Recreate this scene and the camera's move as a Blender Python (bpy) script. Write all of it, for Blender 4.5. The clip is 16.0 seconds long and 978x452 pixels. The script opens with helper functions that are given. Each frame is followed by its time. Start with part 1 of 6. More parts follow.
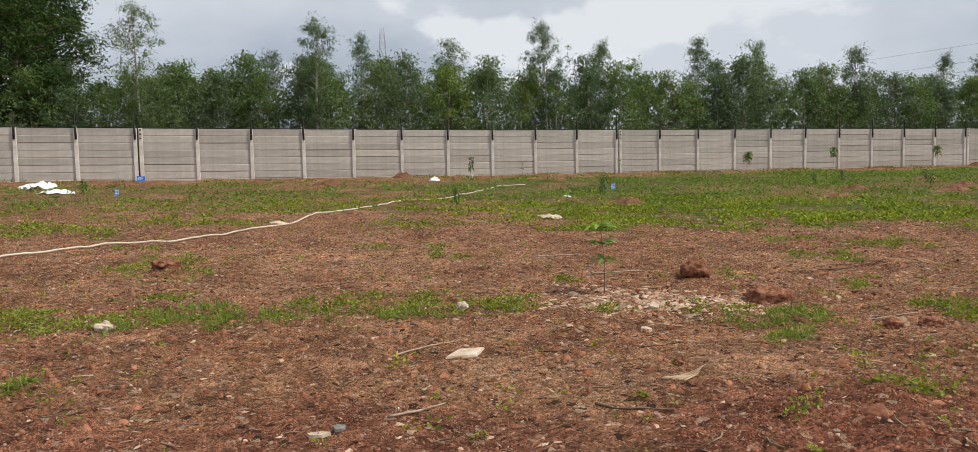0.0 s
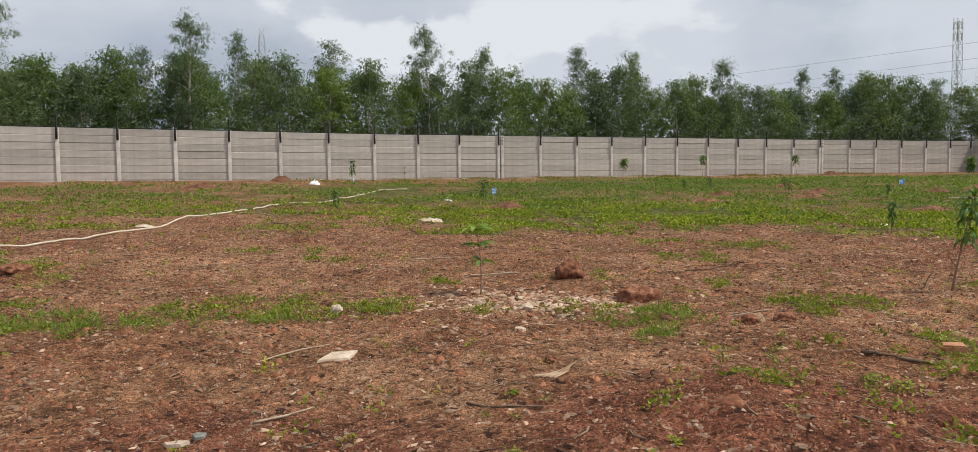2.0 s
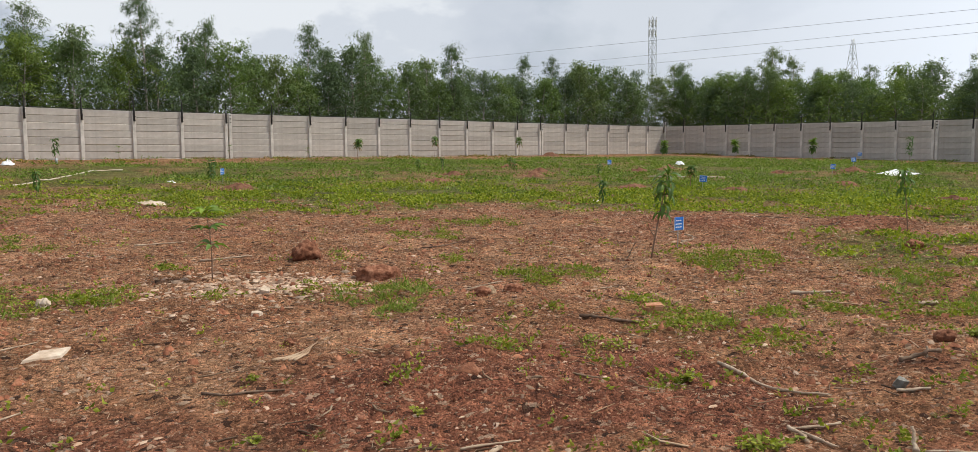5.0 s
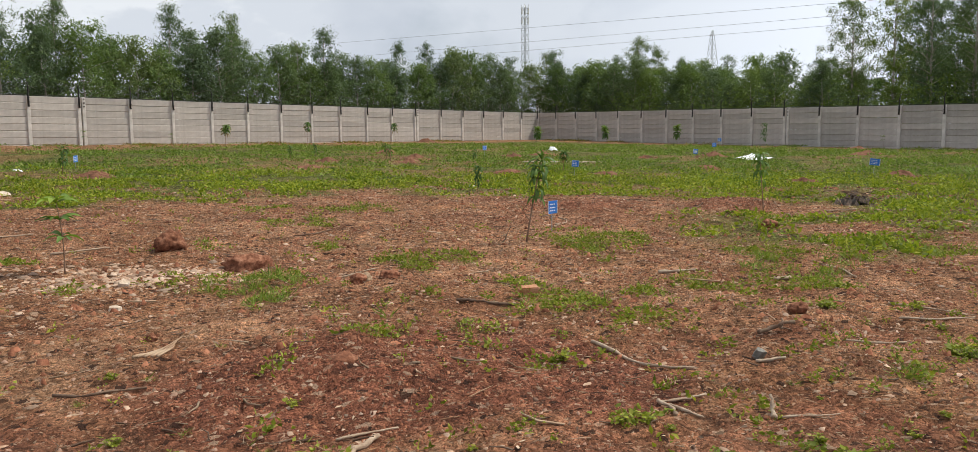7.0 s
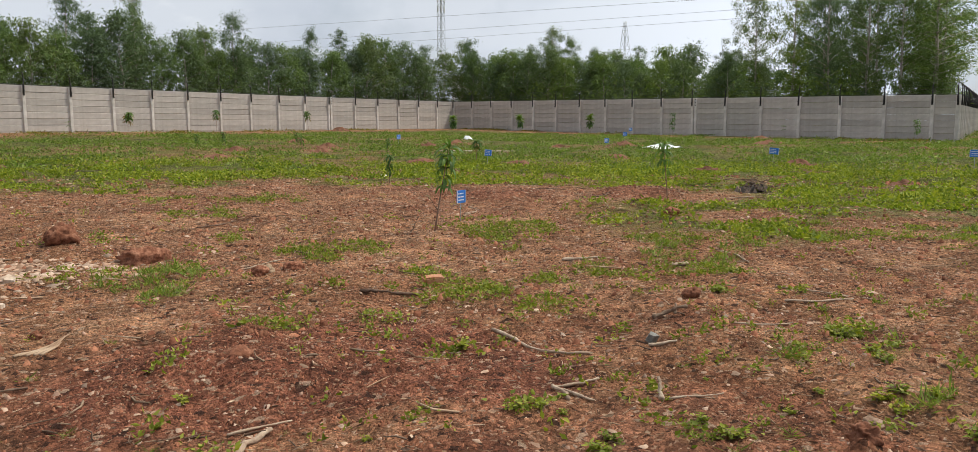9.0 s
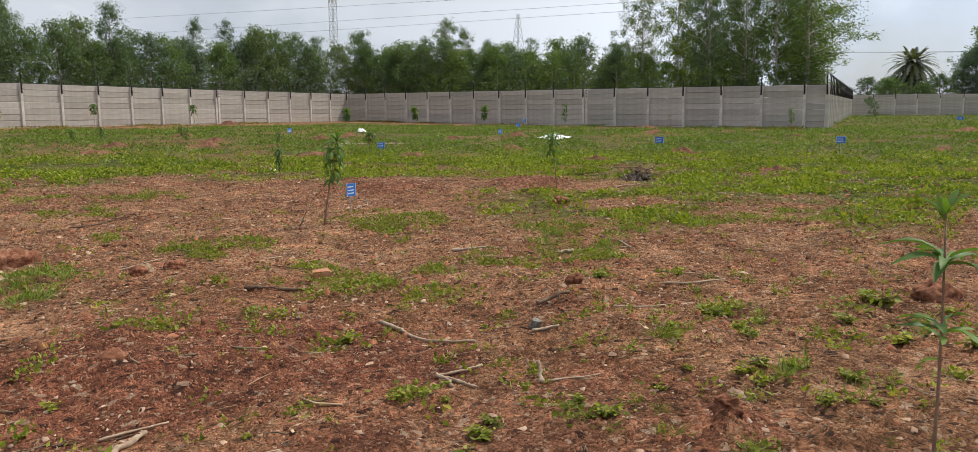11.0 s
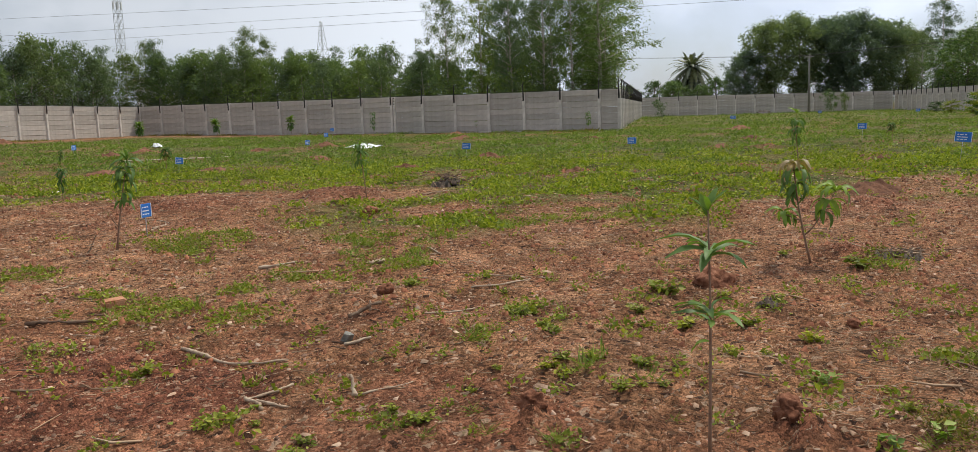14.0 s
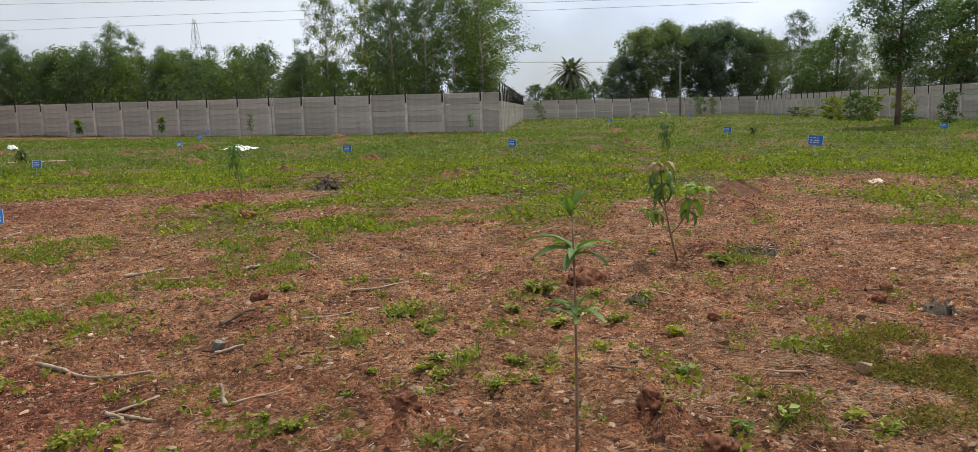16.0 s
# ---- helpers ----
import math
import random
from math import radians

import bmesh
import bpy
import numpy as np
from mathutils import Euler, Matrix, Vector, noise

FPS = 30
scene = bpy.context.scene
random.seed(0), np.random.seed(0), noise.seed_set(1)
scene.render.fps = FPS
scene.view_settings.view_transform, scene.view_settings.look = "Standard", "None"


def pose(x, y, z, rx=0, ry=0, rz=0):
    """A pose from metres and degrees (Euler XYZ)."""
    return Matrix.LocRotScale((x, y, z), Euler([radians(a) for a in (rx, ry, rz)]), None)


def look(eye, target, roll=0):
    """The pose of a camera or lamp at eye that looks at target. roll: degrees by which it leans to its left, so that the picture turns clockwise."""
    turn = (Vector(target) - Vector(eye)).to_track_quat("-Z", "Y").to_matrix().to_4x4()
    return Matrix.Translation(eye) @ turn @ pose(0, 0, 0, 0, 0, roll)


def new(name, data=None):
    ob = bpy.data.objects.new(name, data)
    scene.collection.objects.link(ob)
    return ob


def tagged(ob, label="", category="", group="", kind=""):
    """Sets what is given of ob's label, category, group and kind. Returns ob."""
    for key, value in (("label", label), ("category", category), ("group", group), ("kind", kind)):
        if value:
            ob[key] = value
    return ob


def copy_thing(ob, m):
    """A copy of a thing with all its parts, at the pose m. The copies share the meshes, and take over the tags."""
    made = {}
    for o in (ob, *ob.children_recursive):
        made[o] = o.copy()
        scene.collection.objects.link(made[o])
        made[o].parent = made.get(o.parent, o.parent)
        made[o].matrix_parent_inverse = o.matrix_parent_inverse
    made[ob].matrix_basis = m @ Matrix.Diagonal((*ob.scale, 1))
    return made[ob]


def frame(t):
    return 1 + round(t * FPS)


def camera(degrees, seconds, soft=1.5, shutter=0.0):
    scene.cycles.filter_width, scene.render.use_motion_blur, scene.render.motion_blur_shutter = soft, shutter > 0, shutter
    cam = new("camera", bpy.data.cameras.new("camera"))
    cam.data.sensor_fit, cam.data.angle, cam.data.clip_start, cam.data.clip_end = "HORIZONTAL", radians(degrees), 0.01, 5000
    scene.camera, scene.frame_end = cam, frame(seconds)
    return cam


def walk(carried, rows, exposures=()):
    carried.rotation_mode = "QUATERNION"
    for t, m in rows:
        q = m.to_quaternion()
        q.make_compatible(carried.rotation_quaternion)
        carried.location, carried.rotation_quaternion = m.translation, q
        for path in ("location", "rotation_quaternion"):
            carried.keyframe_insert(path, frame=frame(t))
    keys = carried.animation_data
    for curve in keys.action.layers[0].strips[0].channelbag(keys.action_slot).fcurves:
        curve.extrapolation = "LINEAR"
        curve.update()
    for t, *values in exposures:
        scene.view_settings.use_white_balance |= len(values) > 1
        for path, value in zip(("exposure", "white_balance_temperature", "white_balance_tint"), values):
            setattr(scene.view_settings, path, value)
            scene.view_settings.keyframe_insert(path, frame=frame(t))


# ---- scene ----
cam = camera(61.9, 16.0, soft=0.4)
# seconds, metres, degrees: a person turning on the spot with the camera held out
WALK = [
    (0.0, 0.000, 0.000, 1.500, 85.90, 1.22, 0.01),
    (0.5, 0.023, 0.016, 1.489, 85.92, 1.11, -2.77),
    (1.0, 0.041, 0.019, 1.480, 85.95, 0.96, -4.84),
    (1.5, 0.064, 0.009, 1.473, 86.07, 0.83, -6.29),
    (2.0, 0.079, 0.016, 1.461, 86.15, 0.66, -8.09),
    (2.5, 0.087, 0.014, 1.459, 86.09, 0.47, -11.51),
    (3.0, 0.082, 0.008, 1.459, 86.01, 0.34, -14.27),
    (3.5, 0.068, -0.004, 1.454, 85.82, 0.33, -16.61),
    (4.0, 0.060, 0.001, 1.450, 85.47, 0.28, -19.40),
    (4.5, 0.051, 0.000, 1.449, 85.00, 0.31, -23.14),
    (7.0, 0.087, 0.040, 1.429, 83.63, 0.40, -35.22),
    (7.5, 0.092, 0.026, 1.423, 83.24, 0.26, -36.76),
    (8.0, 0.108, 0.006, 1.427, 83.01, 0.04, -38.40),
    (8.5, 0.141, -0.028, 1.437, 82.93, 0.05, -39.82),
    (11.0, 0.202, -0.163, 1.439, 82.19, 0.71, -48.18),
    (11.5, 0.208, -0.224, 1.441, 82.16, 0.53, -51.28),
    (12.0, 0.194, -0.248, 1.443, 82.20, 0.70, -52.84),
    (12.5, 0.197, -0.239, 1.449, 82.23, 1.15, -55.07),
    (13.0, 0.191, -0.229, 1.458, 82.36, 1.64, -56.85),
    (13.5, 0.192, -0.228, 1.462, 82.40, 1.84, -59.25),
    (14.0, 0.195, -0.242, 1.466, 82.38, 2.10, -61.39),
    (14.5, 0.185, -0.267, 1.471, 82.31, 2.29, -63.51),
    (15.0, 0.175, -0.291, 1.476, 82.30, 2.27, -65.38),
    (15.5, 0.174, -0.307, 1.474, 82.30, 2.07, -67.02),
    (16.0, 0.188, -0.315, 1.470, 82.26, 1.77, -69.48),
]
walk(cam, [(t, pose(x, y, z, rx, ry, rz)) for t, x, y, z, rx, ry, rz in WALK], [(0, -0.09, 6720, 6), (3, -0.1, 6690, 6), (4.5, -0.03, 6700, 6), (8, 0.05, 6720, 6), (12.5, -0.03, 6720, 6), (16, -0.04, 6720, 6)])

# ---- sky and sun: a bright day under broken cloud ----
SUN_AZ, SUN_EL = 105, 58          # degrees from +y towards +x, degrees up
sun = new("sun", bpy.data.lights.new("sun", "SUN"))
sun.data.energy, sun.data.angle, sun.data.color = 3.6, radians(6), (1.0, 0.95, 0.87)
sun.matrix_world = look((0, 0, 60), (-math.sin(radians(SUN_AZ)) * math.cos(radians(SUN_EL)) * 10, -math.cos(radians(SUN_AZ)) * math.cos(radians(SUN_EL)) * 10, 60 - math.sin(radians(SUN_EL)) * 10))

world = bpy.data.worlds.new("sky")
scene.world = world
world.use_nodes = True
wt = world.node_tree
wn, wl = wt.nodes, wt.links
sky = wn.new("ShaderNodeTexSky")
sky.sky_type, sky.sun_disc = "NISHITA", False
sky.sun_elevation, sky.sun_rotation = radians(SUN_EL), radians(SUN_AZ)
sky.air_density, sky.dust_density = 1.0, 2.0
coord = wn.new("ShaderNodeTexCoord")
squash = wn.new("ShaderNodeMapping")
squash.inputs["Scale"].default_value = (1.0, 1.0, 1.9)
squash.inputs["Location"].default_value = (0.35, 0.9, 0.2)
wl.new(coord.outputs["Generated"], squash.inputs["Vector"])
puff = wn.new("ShaderNodeTexNoise")
puff.inputs["Scale"].default_value, puff.inputs["Detail"].default_value, puff.inputs["Roughness"].default_value = 2.3, 9, 0.52
puff.inputs["Distortion"].default_value = 0.25
wl.new(squash.outputs[0], puff.inputs["Vector"])
cover_ramp = wn.new("ShaderNodeValToRGB")
cover_ramp.color_ramp.elements[0].position, cover_ramp.color_ramp.elements[1].position = 0.38, 0.50
cover_ramp.color_ramp.elements[0].color = (0.50, 0.50, 0.50, 1)
wl.new(puff.outputs["Fac"], cover_ramp.inputs["Fac"])
shade = wn.new("ShaderNodeTexNoise")
shade.inputs["Scale"].default_value, shade.inputs["Detail"].default_value = 2.2, 7
wl.new(squash.outputs[0], shade.inputs["Vector"])
cloud = wn.new("ShaderNodeValToRGB")
cloud.color_ramp.elements[0].position, cloud.color_ramp.elements[1].position = 0.38, 0.58
cloud.color_ramp.elements[0].color, cloud.color_ramp.elements[1].color = (5.0, 5.6, 7.0, 1), (7.4, 7.9, 9.1, 1)
wl.new(shade.outputs["Fac"], cloud.inputs["Fac"])
# the cloud is brighter towards the sun's side of the sky
towards = wn.new("ShaderNodeVectorMath")
towards.operation = "DOT_PRODUCT"
towards.inputs[1].default_value = (math.sin(radians(SUN_AZ)), math.cos(radians(SUN_AZ)), 0.0)
wl.new(coord.outputs["Generated"], towards.inputs[0])
glow = wn.new("ShaderNodeMapRange")
glow.interpolation_type = "SMOOTHSTEP"
for key, value in (("From Min", 0.35), ("From Max", 1.0), ("To Min", 1.0), ("To Max", 1.65)):
    glow.inputs[key].default_value = value
wl.new(towards.outputs["Value"], glow.inputs["Value"])
lit = wn.new("ShaderNodeVectorMath")
lit.operation = "SCALE"
wl.new(cloud.outputs[0], lit.inputs[0])
wl.new(glow.outputs["Result"], lit.inputs["Scale"])
# heaped white cumulus in one quarter of the sky
heap_noise = wn.new("ShaderNodeTexNoise")
heap_noise.inputs["Scale"].default_value, heap_noise.inputs["Detail"].default_value, heap_noise.inputs["Roughness"].default_value = 5.2, 9, 0.5
wl.new(squash.outputs[0], heap_noise.inputs["Vector"])
quarter = wn.new("ShaderNodeVectorMath")
quarter.operation = "DOT_PRODUCT"
quarter.inputs[1].default_value = (math.sin(radians(6)) * 0.96, math.cos(radians(6)) * 0.96, 0.28)
wl.new(coord.outputs["Generated"], quarter.inputs[0])
near_quarter = wn.new("ShaderNodeMapRange")
for key, value in (("From Min", 0.90), ("From Max", 0.985), ("To Min", -0.13), ("To Max", 0.015)):
    near_quarter.inputs[key].default_value = value
wl.new(quarter.outputs["Value"], near_quarter.inputs["Value"])
summed = wn.new("ShaderNodeMath")
wl.new(heap_noise.outputs["Fac"], summed.inputs[0])
wl.new(near_quarter.outputs["Result"], summed.inputs[1])
edge = wn.new("ShaderNodeMapRange")
edge.interpolation_type = "SMOOTHSTEP"
for key, value in (("From Min", 0.50), ("From Max", 0.57)):
    edge.inputs[key].default_value = value
wl.new(summed.outputs[0], edge.inputs["Value"])
cumulus = wn.new("ShaderNodeMix")
cumulus.data_type = "RGBA"
cumulus.inputs["B"].default_value = (8.9, 9.3, 10.3, 1)
wl.new(edge.outputs["Result"], cumulus.inputs["Factor"])
blend = wn.new("ShaderNodeMix")
blend.data_type = "RGBA"
wl.new(cover_ramp.outputs[0], blend.inputs["Factor"])
wl.new(sky.outputs[0], blend.inputs["A"])
wl.new(lit.outputs[0], blend.inputs["B"])
wl.new(blend.outputs["Result"], cumulus.inputs["A"])
wl.new(cumulus.outputs["Result"], wn["Background"].inputs["Color"])
wn["Background"].inputs["Strength"].default_value = 0.090


# ---- materials ----
def ramp(nt, fac, cols, lo=0.3, hi=0.7):
    r = nt.nodes.new("ShaderNodeValToRGB")
    el = r.color_ramp.elements
    while len(el) < len(cols):
        el.new(0.5)
    for i, c in enumerate(cols):
        el[i].position = lo + (hi - lo) * i / max(1, len(cols) - 1)
        el[i].color = (*c, 1)
    nt.links.new(fac, r.inputs["Fac"])
    return r.outputs["Color"]


def noise_node(nt, vec, scale, detail=6, rough=0.6):
    n = nt.nodes.new("ShaderNodeTexNoise")
    n.inputs["Scale"].default_value, n.inputs["Detail"].default_value, n.inputs["Roughness"].default_value = scale, detail, rough
    nt.links.new(vec, n.inputs["Vector"])
    return n.outputs["Fac"]


def mixed(nt, fac, a, b, how="MIX"):
    m = nt.nodes.new("ShaderNodeMix")
    m.data_type, m.blend_type = "RGBA", how
    for socket, value in (("Factor", fac), ("A", a), ("B", b)):
        if isinstance(value, (int, float)):
            m.inputs[socket].default_value = value
        elif isinstance(value, tuple):
            m.inputs[socket].default_value = (*value, 1)
        else:
            nt.links.new(value, m.inputs[socket])
    return m.outputs["Result"]


def scaled(nt, fac, lo, hi):
    m = nt.nodes.new("ShaderNodeMapRange")
    m.inputs["To Min"].default_value, m.inputs["To Max"].default_value = lo, hi
    nt.links.new(fac, m.inputs["Value"])
    return m.outputs["Result"]


def hsv(nt, color, value):
    h = nt.nodes.new("ShaderNodeHueSaturation")
    nt.links.new(color, h.inputs["Color"])
    nt.links.new(value, h.inputs["Value"])
    return h.outputs["Color"]


def surface(name, cols, scale=3.0, rough=0.85, bump=0.3, bscale=60.0, vary="", amount=0.25, metal=0.0, coords="Object", thin=0.0, fine=0.25, gloss=0.4):
    """A weathered surface: a ramp of colours over coarse noise, fine grain, relief, and a shade of its own for each object or island."""
    m = bpy.data.materials.new(name)
    m.use_nodes = True
    nt = m.node_tree
    b = nt.nodes["Principled BSDF"]
    tc = nt.nodes.new("ShaderNodeTexCoord")
    vec = tc.outputs[coords]
    col = ramp(nt, noise_node(nt, vec, scale), cols)
    if fine:
        col = hsv(nt, col, scaled(nt, noise_node(nt, vec, bscale, 3), 1 - fine, 1 + fine))
    if vary == "object":
        col = hsv(nt, col, scaled(nt, nt.nodes.new("ShaderNodeObjectInfo").outputs["Random"], 1 - amount, 1 + amount))
    if vary == "island":
        col = hsv(nt, col, scaled(nt, nt.nodes.new("ShaderNodeNewGeometry").outputs["Random Per Island"], 1 - amount, 1 + amount))
    nt.links.new(col, b.inputs["Base Color"])
    b.inputs["Roughness"].default_value, b.inputs["Metallic"].default_value = rough, metal
    b.inputs["Specular IOR Level"].default_value = gloss
    if bump:
        bp = nt.nodes.new("ShaderNodeBump")
        bp.inputs["Strength"].default_value, bp.inputs["Distance"].default_value = bump, 0.02
        nt.links.new(noise_node(nt, vec, bscale, 5), bp.inputs["Height"])
        nt.links.new(bp.outputs["Normal"], b.inputs["Normal"])
    return m


def leaf_material(name, cols, rough=0.5, light=0.3, clump=0.6, gloss=0.35):
    """Foliage: each leaf takes its own green; some light passes through the blade."""
    m = bpy.data.materials.new(name)
    m.use_nodes = True
    nt = m.node_tree
    b, out = nt.nodes["Principled BSDF"], nt.nodes["Material Output"]
    isl = nt.nodes.new("ShaderNodeNewGeometry").outputs["Random Per Island"]
    col = ramp(nt, isl, cols, 0.0, 1.0)
    tc = nt.nodes.new("ShaderNodeTexCoord")
    col = hsv(nt, col, scaled(nt, noise_node(nt, tc.outputs["Object"], clump, 3), 0.55, 1.45))
    tint = ramp(nt, nt.nodes.new("ShaderNodeObjectInfo").outputs["Random"], [(0.80, 0.83, 0.92), (0.95, 0.98, 1.0), (1.08, 1.08, 0.95), (1.32, 1.22, 0.84)], 0.0, 1.0)
    col = mixed(nt, 1.0, col, tint, "MULTIPLY")
    nt.links.new(col, b.inputs["Base Color"])
    b.inputs["Roughness"].default_value = rough
    b.inputs["Specular IOR Level"].default_value = gloss
    tr = nt.nodes.new("ShaderNodeBsdfTranslucent")
    nt.links.new(mixed(nt, 1.0, col, (1.0, 1.1, 0.45), "MULTIPLY"), tr.inputs["Color"])
    mx = nt.nodes.new("ShaderNodeMixShader")
    mx.inputs[0].default_value = light
    nt.links.new(b.outputs[0], mx.inputs[1])
    nt.links.new(tr.outputs[0], mx.inputs[2])
    nt.links.new(mx.outputs[0], out.inputs["Surface"])
    return m


def cells(nt, vec, scale):
    """Cellular grains: a random value for each grain, and the distance from its middle."""
    v = nt.nodes.new("ShaderNodeTexVoronoi")
    v.inputs["Scale"].default_value = scale
    nt.links.new(vec, v.inputs["Vector"])
    sep = nt.nodes.new("ShaderNodeSeparateColor")
    nt.links.new(v.outputs["Color"], sep.inputs[0])
    return sep.outputs["Red"], v.outputs["Distance"]


def wobbled(nt, vec, scale, amount):
    """Coordinates pushed about by noise, so that grains are uneven in shape and size."""
    n = nt.nodes.new("ShaderNodeTexNoise")
    n.inputs["Scale"].default_value, n.inputs["Detail"].default_value = scale, 3
    nt.links.new(vec, n.inputs["Vector"])
    sub, mul, add = (nt.nodes.new("ShaderNodeVectorMath") for _ in range(3))
    sub.operation, mul.operation, add.operation = "SUBTRACT", "SCALE", "ADD"
    sub.inputs[1].default_value = (0.5, 0.5, 0.5)
    mul.inputs["Scale"].default_value = amount
    nt.links.new(n.outputs["Color"], sub.inputs[0])
    nt.links.new(sub.outputs[0], mul.inputs[0])
    nt.links.new(mul.outputs[0], add.inputs[0])
    nt.links.new(vec, add.inputs[1])
    return add.outputs[0]


def soil_material():
    """Red laterite: dark gravelly stretches, pale trodden clay, grains and litter, and a thin green film under the weeds."""
    m = bpy.data.materials.new("red_soil")
    m.use_nodes = True
    nt = m.node_tree
    b = nt.nodes["Principled BSDF"]
    vec = nt.nodes.new("ShaderNodeTexCoord").outputs["Object"]
    bent = wobbled(nt, vec, 14, 0.09)
    grain, grain_far = cells(nt, bent, 62)
    crumb, crumb_far = cells(nt, bent, 24)
    lump, _ = cells(nt, wobbled(nt, vec, 5, 0.3), 7)
    mask = nt.nodes.new("ShaderNodeAttribute")
    mask.attribute_name = "soil"
    sep = nt.nodes.new("ShaderNodeSeparateColor")
    nt.links.new(mask.outputs["Color"], sep.inputs[0])
    broad, mid = noise_node(nt, vec, 0.7, 6, 0.66), noise_node(nt, vec, 5.5, 7, 0.72)
    plain = ramp(nt, mid, [(0.170, 0.072, 0.036), (0.29, 0.131, 0.066), (0.362, 0.175, 0.090), (0.455, 0.240, 0.130)], 0.30, 0.70)
    pale = ramp(nt, mid, [(0.32, 0.155, 0.083), (0.45, 0.235, 0.13), (0.54, 0.31, 0.18)], 0.30, 0.70)
    red = ramp(nt, mid, [(0.170, 0.060, 0.036), (0.265, 0.100, 0.059), (0.360, 0.150, 0.087)], 0.30, 0.70)
    col = mixed(nt, ramp(nt, broad, [(0, 0, 0), (0.8, 0.8, 0.8)], 0.46, 0.60), plain, pale)
    col = mixed(nt, ramp(nt, noise_node(nt, vec, 0.45, 6, 0.7), [(0, 0, 0), (0.55, 0.55, 0.55)], 0.50, 0.62), col, red)
    col = mixed(nt, sep.outputs["Green"], col, pale)
    col = mixed(nt, sep.outputs["Red"], col, red)
    # dark brown blotches, then broad lighter and darker mottling
    col = mixed(nt, ramp(nt, noise_node(nt, vec, 2.1, 8, 0.78), [(0, 0, 0), (0.55, 0.55, 0.55)], 0.57, 0.66), col, (0.11, 0.048, 0.030))
    col = hsv(nt, col, scaled(nt, ramp(nt, noise_node(nt, vec, 1.9, 9, 0.74), [(0, 0, 0), (1, 1, 1)], 0.36, 0.64), 0.60, 1.38))
    # every grain, crumb and lump has a tone of its own
    col = hsv(nt, col, scaled(nt, lump, 0.92, 1.08))
    col = hsv(nt, col, scaled(nt, crumb, 0.70, 1.32))
    col = hsv(nt, col, scaled(nt, grain, 0.48, 1.52))
    # tan chips, bleached bits and dark bits of litter among the grains
    col = mixed(nt, ramp(nt, grain, [(0, 0, 0), (0.8, 0.8, 0.8)], 0.94, 0.955), col, (0.48, 0.31, 0.20))
    col = mixed(nt, ramp(nt, crumb, [(0, 0, 0), (0.7, 0.7, 0.7)], 0.965, 0.975), col, (0.56, 0.40, 0.28))
    col = mixed(nt, ramp(nt, crumb, [(0.85, 0.85, 0.85), (0, 0, 0)], 0.03, 0.05), col, (0.055, 0.026, 0.017))
    col = mixed(nt, ramp(nt, noise_node(nt, vec, 17, 5, 0.7), [(0.7, 0.7, 0.7), (0, 0, 0)], 0.315, 0.36), col, (0.058, 0.026, 0.016))
    film = ramp(nt, noise_node(nt, vec, 4.5, 9, 0.78), [(0.036, 0.046, 0.012), (0.088, 0.118, 0.023), (0.138, 0.172, 0.034), (0.21, 0.165, 0.062)], 0.34, 0.70)
    film = hsv(nt, film, scaled(nt, lump, 0.48, 1.50))
    film = mixed(nt, ramp(nt, noise_node(nt, vec, 0.3, 5, 0.7), [(0, 0, 0), (0.65, 0.65, 0.65)], 0.46, 0.62), film, (0.225, 0.175, 0.066))
    col = mixed(nt, sep.outputs["Blue"], col, film)
    nt.links.new(col, b.inputs["Base Color"])
    b.inputs["Roughness"].default_value = 0.95
    b.inputs["Specular IOR Level"].default_value = 0.15
    last = None
    for height, deep in ((grain_far, -0.016), (crumb_far, -0.030), (noise_node(nt, vec, 11, 8, 0.7), 0.11)):
        bp = nt.nodes.new("ShaderNodeBump")
        bp.invert = deep < 0
        bp.inputs["Strength"].default_value, bp.inputs["Distance"].default_value = 1.0, abs(deep)
        nt.links.new(height, bp.inputs["Height"])
        if last:
            nt.links.new(last, bp.inputs["Normal"])
        last = bp.outputs["Normal"]
    nt.links.new(last, b.inputs["Normal"])
    return m


SOIL = soil_material()
CLOD = surface("soil_clods", [(0.11, 0.040, 0.022), (0.24, 0.094, 0.053), (0.38, 0.175, 0.10)], 9, 0.95, 0.5, 40, "island", 0.4, gloss=0.15)
MOUND = surface("dug_red_soil", [(0.085, 0.032, 0.018), (0.20, 0.082, 0.047), (0.34, 0.165, 0.10)], 14, 0.95, 0.7, 30, gloss=0.15)
HEAP = surface("fresh_red_earth", [(0.080, 0.036, 0.022), (0.17, 0.078, 0.046), (0.26, 0.132, 0.082)], 7, 0.95, 1.0, 24, "object", 0.2, gloss=0.15)
SHARD = surface("pale_stone_chips", [(0.24, 0.135, 0.085), (0.39, 0.255, 0.175), (0.54, 0.40, 0.30)], 4, 0.9, 0.3, 60, "island", 0.4, gloss=0.2)
PEBBLE = surface("mixed_pebbles", [(0.16, 0.075, 0.05), (0.33, 0.20, 0.14), (0.50, 0.38, 0.29)], 0.9, 0.9, 0.3, 60, "island", 0.5, gloss=0.2)
STRAW = surface("dry_straw", [(0.24, 0.135, 0.08), (0.36, 0.24, 0.155), (0.50, 0.39, 0.28)], 2, 0.85, 0.2, 80, "island", 0.4, gloss=0.2)
